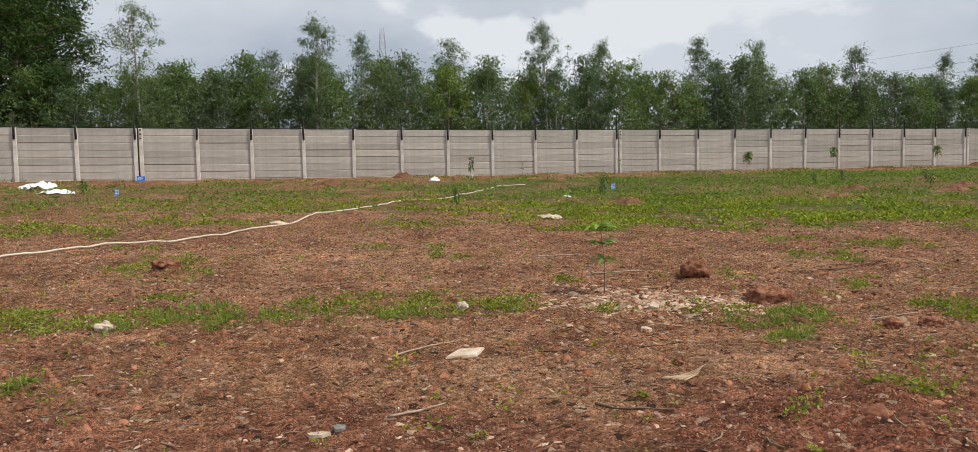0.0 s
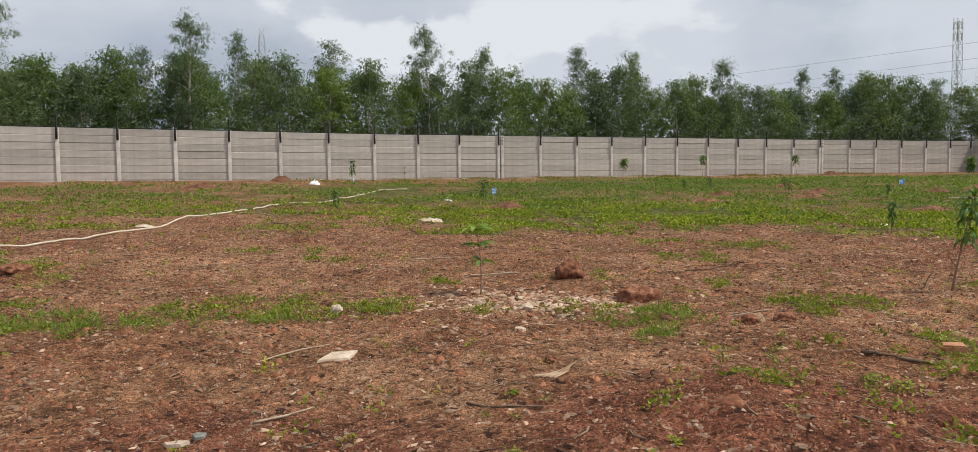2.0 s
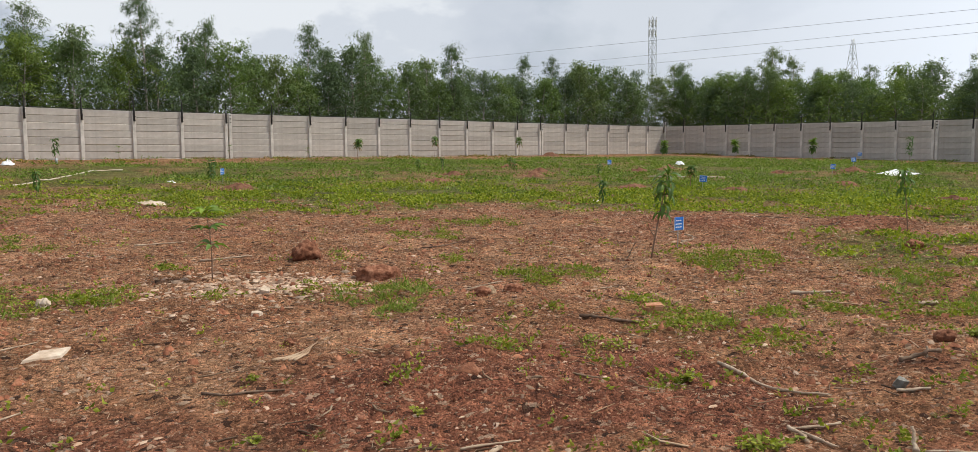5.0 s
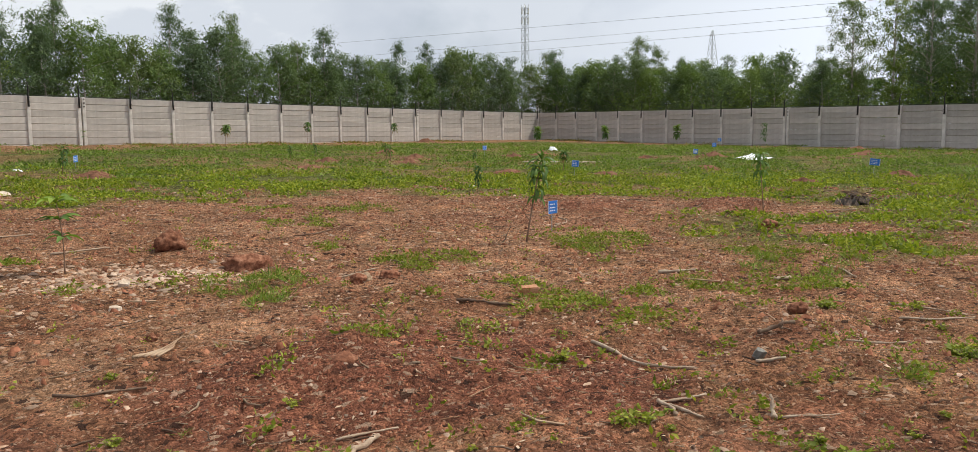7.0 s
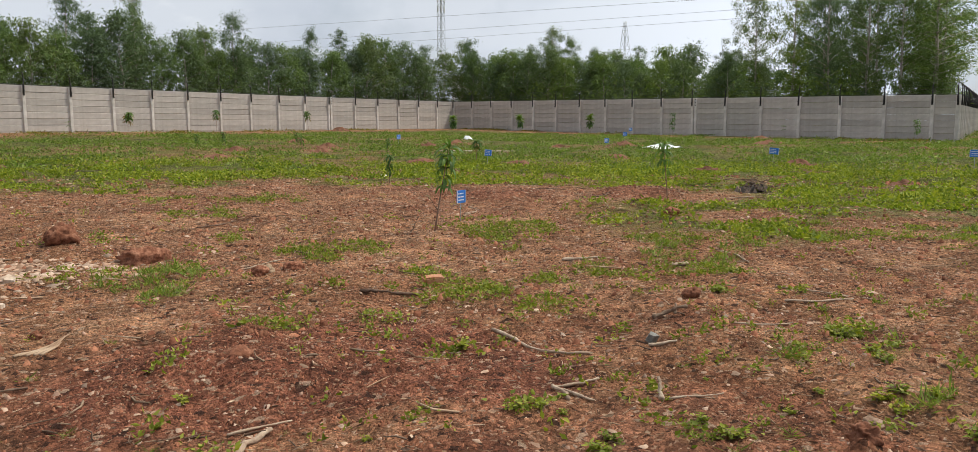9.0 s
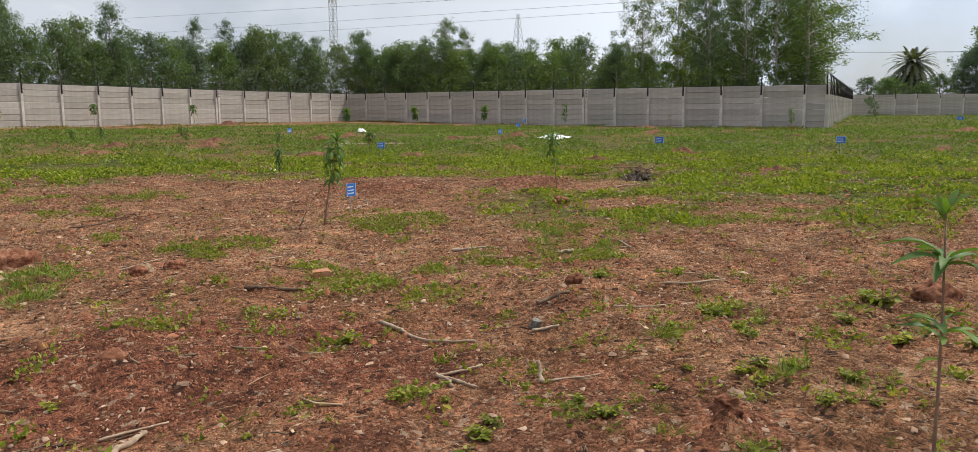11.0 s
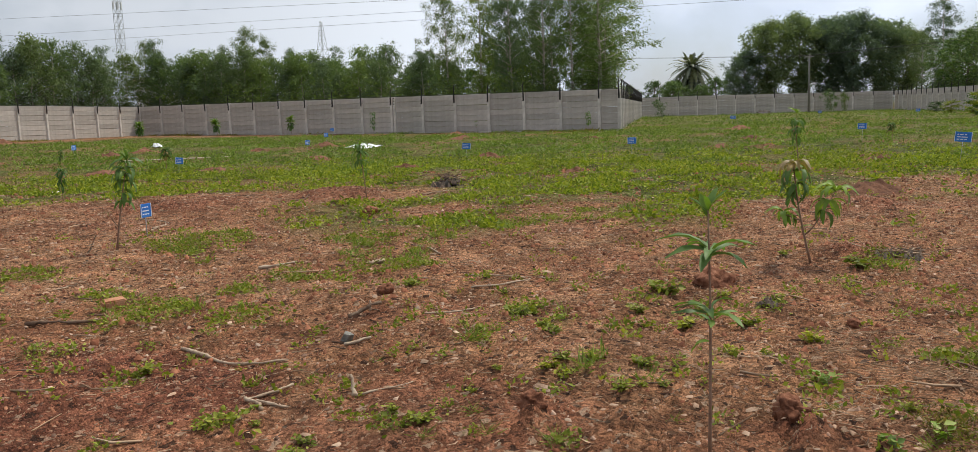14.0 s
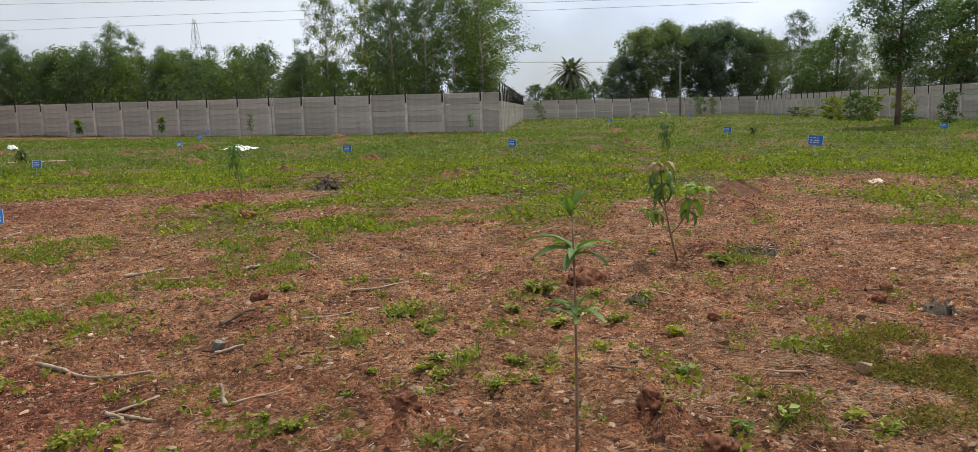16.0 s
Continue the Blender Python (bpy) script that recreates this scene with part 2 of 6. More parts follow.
DRYWOOD = surface("bleached_dry_wood", [(0.22, 0.14, 0.095), (0.42, 0.31, 0.22), (0.56, 0.45, 0.34)], 9, 0.85, 0.5, 50, gloss=0.2)
DARKWOOD = surface("dark_dead_wood", [(0.09, 0.054, 0.037), (0.17, 0.108, 0.074), (0.26, 0.19, 0.135)], 9, 0.9, 0.6, 50, gloss=0.2)
STONE_RED = surface("laterite_rock", [(0.12, 0.048, 0.028), (0.27, 0.112, 0.065), (0.42, 0.21, 0.13)], 16, 0.95, 0.9, 35, gloss=0.15)
STONE_TAN = surface("tan_stone", [(0.20, 0.125, 0.075), (0.32, 0.215, 0.135), (0.42, 0.31, 0.21)], 9, 0.9, 0.5, 40, gloss=0.2)
STONE_PALE = surface("pale_stone", [(0.40, 0.28, 0.19), (0.55, 0.43, 0.33), (0.68, 0.58, 0.48)], 6, 0.85, 0.4, 40, gloss=0.25)
STONE_GREY = surface("grey_slate", [(0.11, 0.105, 0.09), (0.20, 0.19, 0.165), (0.30, 0.28, 0.25)], 12, 0.75, 0.4, 50)
BRICK = surface("fired_clay_brick", [(0.36, 0.15, 0.08), (0.48, 0.23, 0.13), (0.55, 0.32, 0.20)], 14, 0.9, 0.4, 70, gloss=0.2)
PANEL = surface("precast_concrete_panel", [(0.365, 0.325, 0.288), (0.47, 0.424, 0.382), (0.565, 0.518, 0.472)], 1.6, 0.9, 0.25, 45, "object", 0.13, fine=0.10, gloss=0.2)
POST = surface("cast_concrete_post", [(0.54, 0.50, 0.45), (0.66, 0.61, 0.56), (0.74, 0.69, 0.64)], 3, 0.9, 0.25, 45, "object", 0.1, fine=0.12, gloss=0.2)
IRON = surface("black_painted_iron", [(0.012, 0.011, 0.011), (0.02, 0.018, 0.017), (0.05, 0.032, 0.024)], 12, 0.6, 0.2, 60)
STEEL = surface("galvanised_steel", [(0.30, 0.32, 0.34), (0.42, 0.44, 0.46), (0.52, 0.54, 0.56)], 6, 0.5, 0.0, 60, metal=0.6)
BLUE = surface("blue_sign_paint", [(0.02, 0.13, 0.50), (0.025, 0.17, 0.60), (0.05, 0.22, 0.66)], 5, 0.45, 0.05, 60, fine=0.08)
WHITE = surface("white_paint", [(0.70, 0.72, 0.75), (0.80, 0.81, 0.82)], 5, 0.6, 0.0, 60, fine=0.05)
PLASTIC = surface("white_plastic_sack", [(0.62, 0.64, 0.66), (0.78, 0.79, 0.80), (0.86, 0.86, 0.86)], 6, 0.5, 0.3, 25, fine=0.1)
HOSE = surface("sun_bleached_hose", [(0.50, 0.38, 0.26), (0.62, 0.52, 0.40), (0.70, 0.63, 0.53)], 2, 0.6, 0.1, 40)
RUBBISH = surface("dark_burnt_rubbish", [(0.018, 0.013, 0.010), (0.055, 0.036, 0.026), (0.13, 0.085, 0.058)], 14, 0.8, 0.6, 30, "island", 0.6)
BARK = surface("pale_eucalyptus_bark", [(0.20, 0.155, 0.12), (0.36, 0.31, 0.26), (0.50, 0.46, 0.41)], 2.0, 0.9, 0.4, 18)
BARK_DARK = surface("rough_brown_bark", [(0.055, 0.038, 0.028), (0.12, 0.085, 0.06), (0.19, 0.14, 0.10)], 3.0, 0.95, 0.7, 16)
STEM = surface("young_brown_stem", [(0.15, 0.085, 0.055), (0.27, 0.165, 0.11), (0.35, 0.25, 0.17)], 8, 0.8, 0.3, 60)
PLASTER = surface("white_plaster", [(0.72, 0.72, 0.70), (0.80, 0.80, 0.79)], 2, 0.9, 0.1, 30, fine=0.06)
EUC = leaf_material("eucalyptus_leaves", [(0.088, 0.126, 0.066), (0.106, 0.150, 0.077), (0.126, 0.174, 0.088), (0.150, 0.200, 0.105)], 0.6, 0.36, 0.55, 0.22)
EUC_LIGHT = leaf_material("fresh_eucalyptus_leaves", [(0.102, 0.155, 0.048), (0.124, 0.182, 0.056), (0.146, 0.206, 0.066), (0.175, 0.232, 0.080)], 0.6, 0.36, 0.6, 0.22)
BROAD = leaf_material("broad_tree_leaves", [(0.032, 0.070, 0.018), (0.064, 0.122, 0.030), (0.105, 0.175, 0.044), (0.16, 0.225, 0.068)], 0.5, 0.32, 0.4)
DARKLEAF = leaf_material("dark_tree_leaves", [(0.017, 0.038, 0.011), (0.027, 0.056, 0.015), (0.040, 0.078, 0.021), (0.062, 0.105, 0.030)], 0.6, 0.25, 0.4, 0.2)
# distance haze is put into this leaf colour: paler and bluer than bamboo itself
BAMBOO_HAZED = leaf_material("hazed_bamboo_leaves", [(0.12, 0.165, 0.13), (0.145, 0.19, 0.145), (0.17, 0.22, 0.165), (0.20, 0.25, 0.18)], 0.7, 0.55, 0.3, 0.1)
PALM = leaf_material("dusty_palm_fronds", [(0.085, 0.10, 0.065), (0.12, 0.135, 0.085), (0.17, 0.18, 0.12)], 0.5, 0.15, 0.5)
WEED = leaf_material("low_weed_leaves", [(0.135, 0.160, 0.023), (0.205, 0.240, 0.031), (0.285, 0.315, 0.042), (0.38, 0.365, 0.075)], 0.6, 0.36, 1.2, 0.25)
MEADOW = leaf_material("meadow_weed_leaves", [(0.092, 0.138, 0.022), (0.158, 0.216, 0.031), (0.230, 0.288, 0.042), (0.32, 0.335, 0.074)], 0.6, 0.36, 0.9, 0.25)
OLIVE = leaf_material("matted_olive_weeds", [(0.085, 0.072, 0.022), (0.15, 0.145, 0.034), (0.24, 0.225, 0.048), (0.27, 0.155, 0.08)], 0.7, 0.3, 1.5, 0.2)
GRASS = leaf_material("meadow_grass", [(0.115, 0.170, 0.032), (0.165, 0.232, 0.041), (0.215, 0.285, 0.054), (0.29, 0.31, 0.092)], 0.6, 0.34, 0.35, 0.25)
MANGO = leaf_material("mango_leaves", [(0.060, 0.125, 0.030), (0.105, 0.190, 0.044), (0.17, 0.25, 0.065)], 0.5, 0.34, 2.0, gloss=0.3)
MANGO_NEW = leaf_material("fresh_mango_leaves", [(0.12, 0.21, 0.030), (0.19, 0.29, 0.045), (0.27, 0.34, 0.08)], 0.5, 0.35, 2.0, gloss=0.3)
MANGO_DRY = leaf_material("coppery_young_leaves", [(0.20, 0.15, 0.07), (0.30, 0.22, 0.11), (0.36, 0.27, 0.16)], 0.5, 0.25, 2.0)


# ---- mesh helpers ----
def np_mesh(name, verts, faces, material, smooth=False):
    """A mesh from arrays: verts (n, 3) and faces (m, 3) or (m, 4)."""
    verts, faces = np.asarray(verts, np.float32), np.asarray(faces, np.int32)
    me = bpy.data.meshes.new(name)
    k = faces.shape[1]
    me.vertices.add(len(verts))
    me.vertices.foreach_set("co", verts.ravel())
    me.loops.add(faces.size)
    me.loops.foreach_set("vertex_index", faces.ravel())
    me.polygons.add(len(faces))
    me.polygons.foreach_set("loop_start", np.arange(0, faces.size, k, dtype=np.int32))
    me.polygons.foreach_set("loop_total", np.full(len(faces), k, np.int32))
    if smooth:
        me.polygons.foreach_set("use_smooth", np.ones(len(faces), bool))
    me.update()
    me.validate()
    me.materials.append(material)
    return me


def part(name, mesh, parent, m=None, label=""):
    ob = new(name, mesh)
    ob.parent = parent
    if m is not None:
        ob.matrix_basis = m
    return tagged(ob, label)


def bm_mesh(name, bm, material, smooth=False):
    me = bpy.data.meshes.new(name)
    bm.to_mesh(me)
    bm.free()
    me.materials.append(material)
    if smooth:
        me.polygons.foreach_set("use_smooth", np.ones(len(me.polygons), bool))
    return me


def box_mesh(name, sx, sy, sz, material, bevel=0.0, seg=1):
    bm = bmesh.new()
    bmesh.ops.create_cube(bm, size=1, matrix=Matrix.Diagonal((sx, sy, sz, 1)))
    if bevel:
        bmesh.ops.bevel(bm, geom=bm.edges[:], offset=bevel, segments=seg, affect="EDGES")
    return bm_mesh(name, bm, material)


def tube(points, radii, sides=6, cap=True):
    """Vertices and quads of a tapered tube along points."""
    P = np.asarray(points, float)
    R = np.broadcast_to(np.asarray(radii, float), (len(P),))
    T = np.gradient(P, axis=0)
    T /= np.linalg.norm(T, axis=1)[:, None] + 1e-9
    ref = np.where(np.abs(T[:, 2:3]) > 0.9, [[1.0, 0, 0]], [[0, 0, 1.0]])
    S = np.cross(T, ref)
    S /= np.linalg.norm(S, axis=1)[:, None] + 1e-9
    U = np.cross(S, T)
    a = np.arange(sides) * 2 * math.pi / sides
    V = P[:, None] + R[:, None, None] * (np.cos(a)[None, :, None] * S[:, None] + np.sin(a)[None, :, None] * U[:, None])
    V = V.reshape(-1, 3)
    i, j = np.meshgrid(np.arange(len(P) - 1), np.arange(sides), indexing="ij")
    j2 = (j + 1) % sides
    F = np.stack([i * sides + j, i * sides + j2, (i + 1) * sides + j2, (i + 1) * sides + j], -1).reshape(-1, 4)
    if sides == 3:
        return V, F
    if cap and sides == 4:
        F = np.vstack([F, [[3, 2, 1, 0]], [[len(V) - 4, len(V) - 3, len(V) - 2, len(V) - 1]]])
    elif cap and sides == 6:
        e = len(V) - 6
        F = np.vstack([F, [[3, 2, 1, 0], [5, 4, 3, 0]], [[e, e + 1, e + 2, e + 3], [e, e + 3, e + 4, e + 5]]])
    return V, F


def joined(pieces):
    vs, fs, n = [], [], 0
    for v, fc in pieces:
        vs.append(v)
        fs.append(np.asarray(fc) + n)
        n += len(v)
    return np.vstack(vs), np.vstack(fs)


def unit(v):
    return v / (np.linalg.norm(v, axis=-1, keepdims=True) + 1e-9)


def leaf_arrays(base, way, length, width, rng, fold=0.25, face=None):
    """One folded two-triangle blade for each base and direction; its upper side turns towards face."""
    n = len(base)
    way = unit(way)
    turned = rng.normal(size=(n, 3))
    side = unit(np.cross(way, turned if face is None else unit(face) + 0.45 * turned))
    up = np.cross(side, way)
    L, W = np.broadcast_to(length, (n,))[:, None], np.broadcast_to(width, (n,))[:, None]
    mid = base + way * L * 0.42 + up * W * fold
    V = np.stack([base, mid + side * W / 2, base + way * L, mid - side * W / 2], 1).reshape(-1, 3)
    k = np.arange(n)[:, None] * 4
    F = np.concatenate([k + [[0, 1, 2]], k + [[0, 2, 3]]], 1).reshape(-1, 3)
    return V, F


def sliver_arrays(base, way, length, width, rng, face):
    """One slender pointed leaf for each base and direction, for crowns that are seen from afar."""
    n = len(base)
    way = unit(way)
    side = unit(np.cross(way, unit(face) + 0.30 * rng.normal(size=(n, 3)))) * (np.broadcast_to(width, (n,)) / 2)[:, None]
    V = np.stack([base + side, base - side, base + way * np.broadcast_to(length, (n,))[:, None]], 1).reshape(-1, 3)
    return V, np.arange(3 * n).reshape(-1, 3)


# ---- the lie of the land ----
def lattice(ix, iy, seed):
    h = (ix.astype(np.int64) * 374761393 + iy.astype(np.int64) * 668265263 + seed * 974634777) & 0xFFFFFFFF
    h = ((h ^ (h >> 13)) * 1274126177) & 0xFFFFFFFF
    return ((h ^ (h >> 16)) & 0xFFFF) / 65535.0


def soft_noise(x, y, size, seed):
    """Smooth noise from -1 to 1 with features of that size in metres."""
    x, y = np.asarray(x, float) / size, np.asarray(y, float) / size
    ix, iy = np.floor(x), np.floor(y)
    u, v = x - ix, y - iy
    u, v = u * u * (3 - 2 * u), v * v * (3 - 2 * v)
    a, b = lattice(ix, iy, seed), lattice(ix + 1, iy, seed)
    c, d = lattice(ix, iy + 1, seed), lattice(ix + 1, iy + 1, seed)
    return 2 * ((a * (1 - u) + b * u) * (1 - v) + (c * (1 - u) + d * u) * v) - 1


def lie(x, y):
    """The broad rise of the field towards its walls."""
    r = np.minimum(np.hypot(x, y), 108.0)
    k = r / (np.hypot(x, y) + 1e-9)
    x, y = x * k, y * k
    s = r / (r + 15)
    return (0.04411 * r * s + 0.02081 * y * s - 0.0055 * x * s - 0.01461 * x * y / (r + 15) - 0.04518 * r * r / (r + 60)
            + 0.00331 * x * x * y / (r + 15) ** 2 - 0.00697 * x * y * y / (r + 15) ** 2)


# heaps of dug red soil: x, y, radius, height
HEAPS_FAR = [
    (3.5, 20.9, 0.65, 0.16), (-6.0, 30.2, 0.8, 0.20), (-3.9, 36.4, 0.6, 0.30), (9.4, 22.1, 0.6, 0.18), (13.9, 24.3, 0.55, 0.20), (14.7, 25.4, 0.65, 0.25), (16.4, 30.5, 0.6, 0.20),
    (27.5, 45.9, 0.9, 0.28), (11.4, 25.6, 0.5, 0.15), (19.1, 25.5, 0.6, 0.22), (21.4, 26.2, 0.7, 0.25), (15.1, 16.0, 0.62, 0.20), (19.2, 16.0, 0.6, 0.20), (25.8, 21.3, 0.75, 0.26),
]
HEAPS_EAST = [
    (23.4, 22.4, 0.5, 0.18), (16.7, 11.1, 0.55, 0.17), (20.9, 11.1, 0.52, 0.22), (16.8, 6.7, 0.36, 0.13), (24.8, 5.4, 0.5, 0.18), (19.4, 0.9, 0.5, 0.15), (14.0, 0.6, 0.70, 0.19),
    (13.8, 18.6, 0.5, 0.14), (33.0, 19.0, 0.9, 0.18), (38.0, 22.5, 1.1, 0.2), (31.0, 12.0, 0.7, 0.18), (33.0, 4.6, 0.7, 0.2), (40.0, 8.0, 0.9, 0.22), (30.0, 5.5, 0.6, 0.16),
]
HEAPS_NEAR = [
    (8.6, 0.4, 0.6, 0.1), (12.2, 0.6, 0.9, 0.16), (11.4, 8.9, 1.3, 0.16), (9.4, 10.4, 1.6, 0.14), (3.85, 0.25, 0.24, 0.12),
    (3.55, 1.40, 0.16, 0.08), (2.2, 4.3, 1.4, 0.10), (-1.2, 13.4, 0.7, 0.12), (-4.05, 10.1, 0.35, 0.15), (35.0, -7.0, 1.4, 0.2), (29.0, -5.4, 1.2, 0.15),
    (26.5, 1.2, 0.9, 0.14), (20.5, 1.0, 1.0, 0.14), (24.5, 4.0, 1.1, 0.14),
]


def heaped(x, y):
    z = np.zeros_like(np.asarray(x, float))
    for hx, hy, hr, hh in HEAPS_NEAR:
        d2 = ((x - hx) ** 2 + (y - hy) ** 2) / (hr * hr)
        z = z + 0.8 * hh * np.exp(-d2 * 3.6) * (1 + 0.5 * soft_noise(x, y, hr * 0.4, 31) + 0.3 * soft_noise(x, y, hr * 0.17, 32))
    return z


def gz(x, y):
    """Height of the ground."""
    x, y = np.asarray(x, float), np.asarray(y, float)
    r = np.hypot(x, y)
    rough = np.clip(1.2 - r / 60, 0.25, 1)
    z = lie(x, y) + heaped(x, y)
    z = z + rough * (0.038 * soft_noise(x, y, 2.6, 1) + 0.032 * soft_noise(x, y, 0.9, 2) + 0.024 * soft_noise(x, y, 0.34, 3))
    return z + np.clip(1.2 - r / 16, 0, 1) * (0.016 * soft_noise(x, y, 0.15, 4) + 0.011 * soft_noise(x, y, 0.066, 5))


def on_ground(x, y):
    return float(gz(x, y))


PATCHES_A = [
    (-1.05, 8.04, 0.95, 0.81),
    (-1.82, 7.63, 0.49, 0.53),
    (-3.65, 7.16, 0.82, 0.56),
    (-2.62, 7.38, 0.73, 0.51),
    (-4.29, 7.30, 0.40, 0.54),
    (-3.45, 8.30, 0.35, 0.29),
    (0.25, 7.96, 0.50, 0.47),
    (2.44, 7.33, 0.66, 0.63),
    (1.08, 7.74, 0.31, 0.24),
    (-0.63, 12.15, 0.33, 0.70),
    (-1.59, 12.36, 0.39, 0.44),
    (-4.02, 10.72, 0.36, 1.05),
    (-4.65, 10.37, 0.27, 0.67),
    (-4.59, 10.90, 0.14, 0.92),
    (-2.82, 5.24, 0.16, 0.19),
    (-3.15, 5.25, 0.14, 0.16),
    (6.03, 12.20, 0.80, 0.65),
    (4.48, 10.93, 0.55, 0.50),
    (5.08, 13.68, 0.46, 1.96),
    (2.34, 6.37, 0.19, 0.26),
]
PATCHES_B = [
    (2.54, 4.88, 0.26, 0.21),
    (3.05, 5.32, 0.19, 0.25),
    (4.38, 7.55, 0.41, 0.33),
    (3.96, 8.84, 0.19, 0.51),
    (2.84, 9.64, 0.16, 0.57),
    (-6.09, 13.28, 0.46, 0.90),
    (-5.40, 13.10, 0.28, 1.04),
    (2.70, 7.11, 0.36, 0.33),
    (0.81, 9.39, 0.33, 0.35),
    (6.96, 7.44, 0.71, 1.11),
    (4.43, 7.21, 0.53, 0.44),
    (4.52, 5.53, 0.39, 0.64),
    (4.22, 4.93, 0.40, 0.42),
    (3.30, 4.83, 0.23, 0.21),
    (2.69, 4.91, 0.22, 0.17),
    (5.03, 4.79, 0.32, 0.23),
    (5.75, 4.83, 0.29, 0.32),
    (4.37, 4.16, 0.23, 0.14),
    (7.30, 5.32, 0.42, 0.55),
    (3.16, 3.78, 0.10, 0.19),
]
PATCHES_C = [
    (7.65, 5.42, 0.65, 0.52),
    (5.86, 4.85, 0.29, 0.29),
    (6.52, 4.35, 0.42, 0.60),
    (4.55, 4.17, 0.19, 0.20),
    (4.68, 2.41, 0.16, 0.26),
    (2.96, 2.85, 0.13, 0.18),
    (5.50, 2.44, 0.12, 0.25),
    (5.76, 3.56, 0.13, 0.18),
    (5.47, 2.37, 0.09, 0.23),
    (5.21, 2.00, 0.09, 0.20),
    (4.54, 2.26, 0.14, 0.16),
    (4.37, 1.50, 0.12, 0.14),
    (4.53, 1.14, 0.09, 0.14),
    (4.16, 1.09, 0.08, 0.14),
    (3.46, 1.34, 0.11, 0.14),
    (3.38, 1.63, 0.12, 0.15),
    (4.80, 0.80, 0.07, 0.25),
    (6.23, 0.90, 0.19, 0.24),
    (6.24, 1.75, 0.17, 0.26),
    (5.75, 1.26, 0.18, 0.36),
]
PATCHES_D = [
    (3.41, 1.13, 0.17, 0.14),
    (3.26, 2.03, 0.15, 0.20),
    (3.01, 2.82, 0.13, 0.13),
    (5.25, -0.42, 0.22, 0.20),
    (4.54, 0.25, 0.09, 0.12),
    (5.45, 0.14, 0.12, 0.12),
    (8.19, 0.15, 0.25, 0.48),
    (10.97, -1.87, 0.51, 0.65),
    (6.62, 4.47, 0.44, 0.65),
    (5.85, 4.70, 0.30, 0.42),
    (6.95, 7.28, 0.48, 1.42),
    (9.42, 4.77, 0.99, 0.85),
    (7.60, 4.69, 0.49, 0.81),
    (10.23, 3.44, 0.75, 0.89),
]


def smooth(a, b, v):
    t = np.clip((v - a) / (b - a), 0, 1)
    return t * t * (3 - 2 * t)


def patchy(x, y):
    """Cover of the low weeds near by, 0 to 1."""
    c = np.zeros_like(np.asarray(x, float))
    for px, py, ra, rb in PATCHES_A + PATCHES_B + PATCHES_C + PATCHES_D:
        r = math.hypot(px, py)
        ux, uy = px / r, py / r
        along, across = (x - px) * ux + (y - py) * uy, (x - px) * uy - (y - py) * ux
        d = np.sqrt((along / rb) ** 2 + (across / ra) ** 2)
        c = np.maximum(c, 1 - smooth(0.55, 1.15, d + 0.35 * soft_noise(x, y, 0.35, 12)))
    return c * smooth(-0.30, 0.10, soft_noise(x, y, 0.20, 13) + 0.5 * soft_noise(x, y, 0.6, 14))


def meadow(x, y):
    """Cover of the green towards the walls, 0 to 1."""
    r, az = np.hypot(x, y), np.degrees(np.arctan2(x, y))
    edge = np.interp(az, [-60, -20, 0, 20, 32, 46, 58, 64, 76, 90, 105], [20, 17.6, 17.6, 17.0, 16.4, 17.2, 16.4, 14.4, 12.4, 12.6, 14.2])
    g = smooth(-1.2, 1.2, r - edge + 1.8 * soft_noise(x, y, 3.7, 20) + 1.6 * soft_noise(x, y, 1.5, 21) + 1.0 * soft_noise(x, y, 0.55, 22))
    bare = smooth(0.12, 0.45, soft_noise(x, y, 3.1, 23) * 0.6 + soft_noise(x, y, 1.1, 24) * 0.5)
    thin = np.interp(az, [-40, -14, -4, 4], [0.45, 0.5, 0.75, 1.0])
    g = g * (1 - 0.75 * bare * np.interp(az, [-10, 5], [1.0, 0.6])) * thin
    fringe = smooth(8.6, 11.0, r) * smooth(46, 54, az) * (1 - smooth(74, 82, az)) * 0.85 * smooth(-0.45, 0.25, soft_noise(x, y, 1.3, 25) + 0.5 * soft_noise(x, y, 0.45, 26))
    foot = np.minimum(np.abs((x + 18.86) * -0.288 + (y - 33.0) * 0.957), np.abs(x - 41.0) + 40 * (y < 14.5))
    g = g * (1 - 0.85 * (1 - smooth(2.2, 5.5, foot + 1.6 * soft_noise(x, y, 2.5, 27) + 0.9 * soft_noise(x, y, 0.8, 28))))
    g = g * (1 - 0.85 * smooth(0.0, 0.5, 1.1 - np.hypot((x - 15.0) / 1.5, (y + 1.5) / 2.6) + 0.5 * soft_noise(x, y, 0.9, 29)))
    heap = np.clip(heaped(x, y) / 0.12, 0, 1)
    for hx, hy, hr, hh in HEAPS_FAR + HEAPS_EAST:
        heap = np.maximum(heap, 1 - smooth(0.55, 1.0, np.hypot(x - hx, y - hy) / hr))
    return np.clip(np.maximum(g, fringe) * (1 - heap), 0, 1)


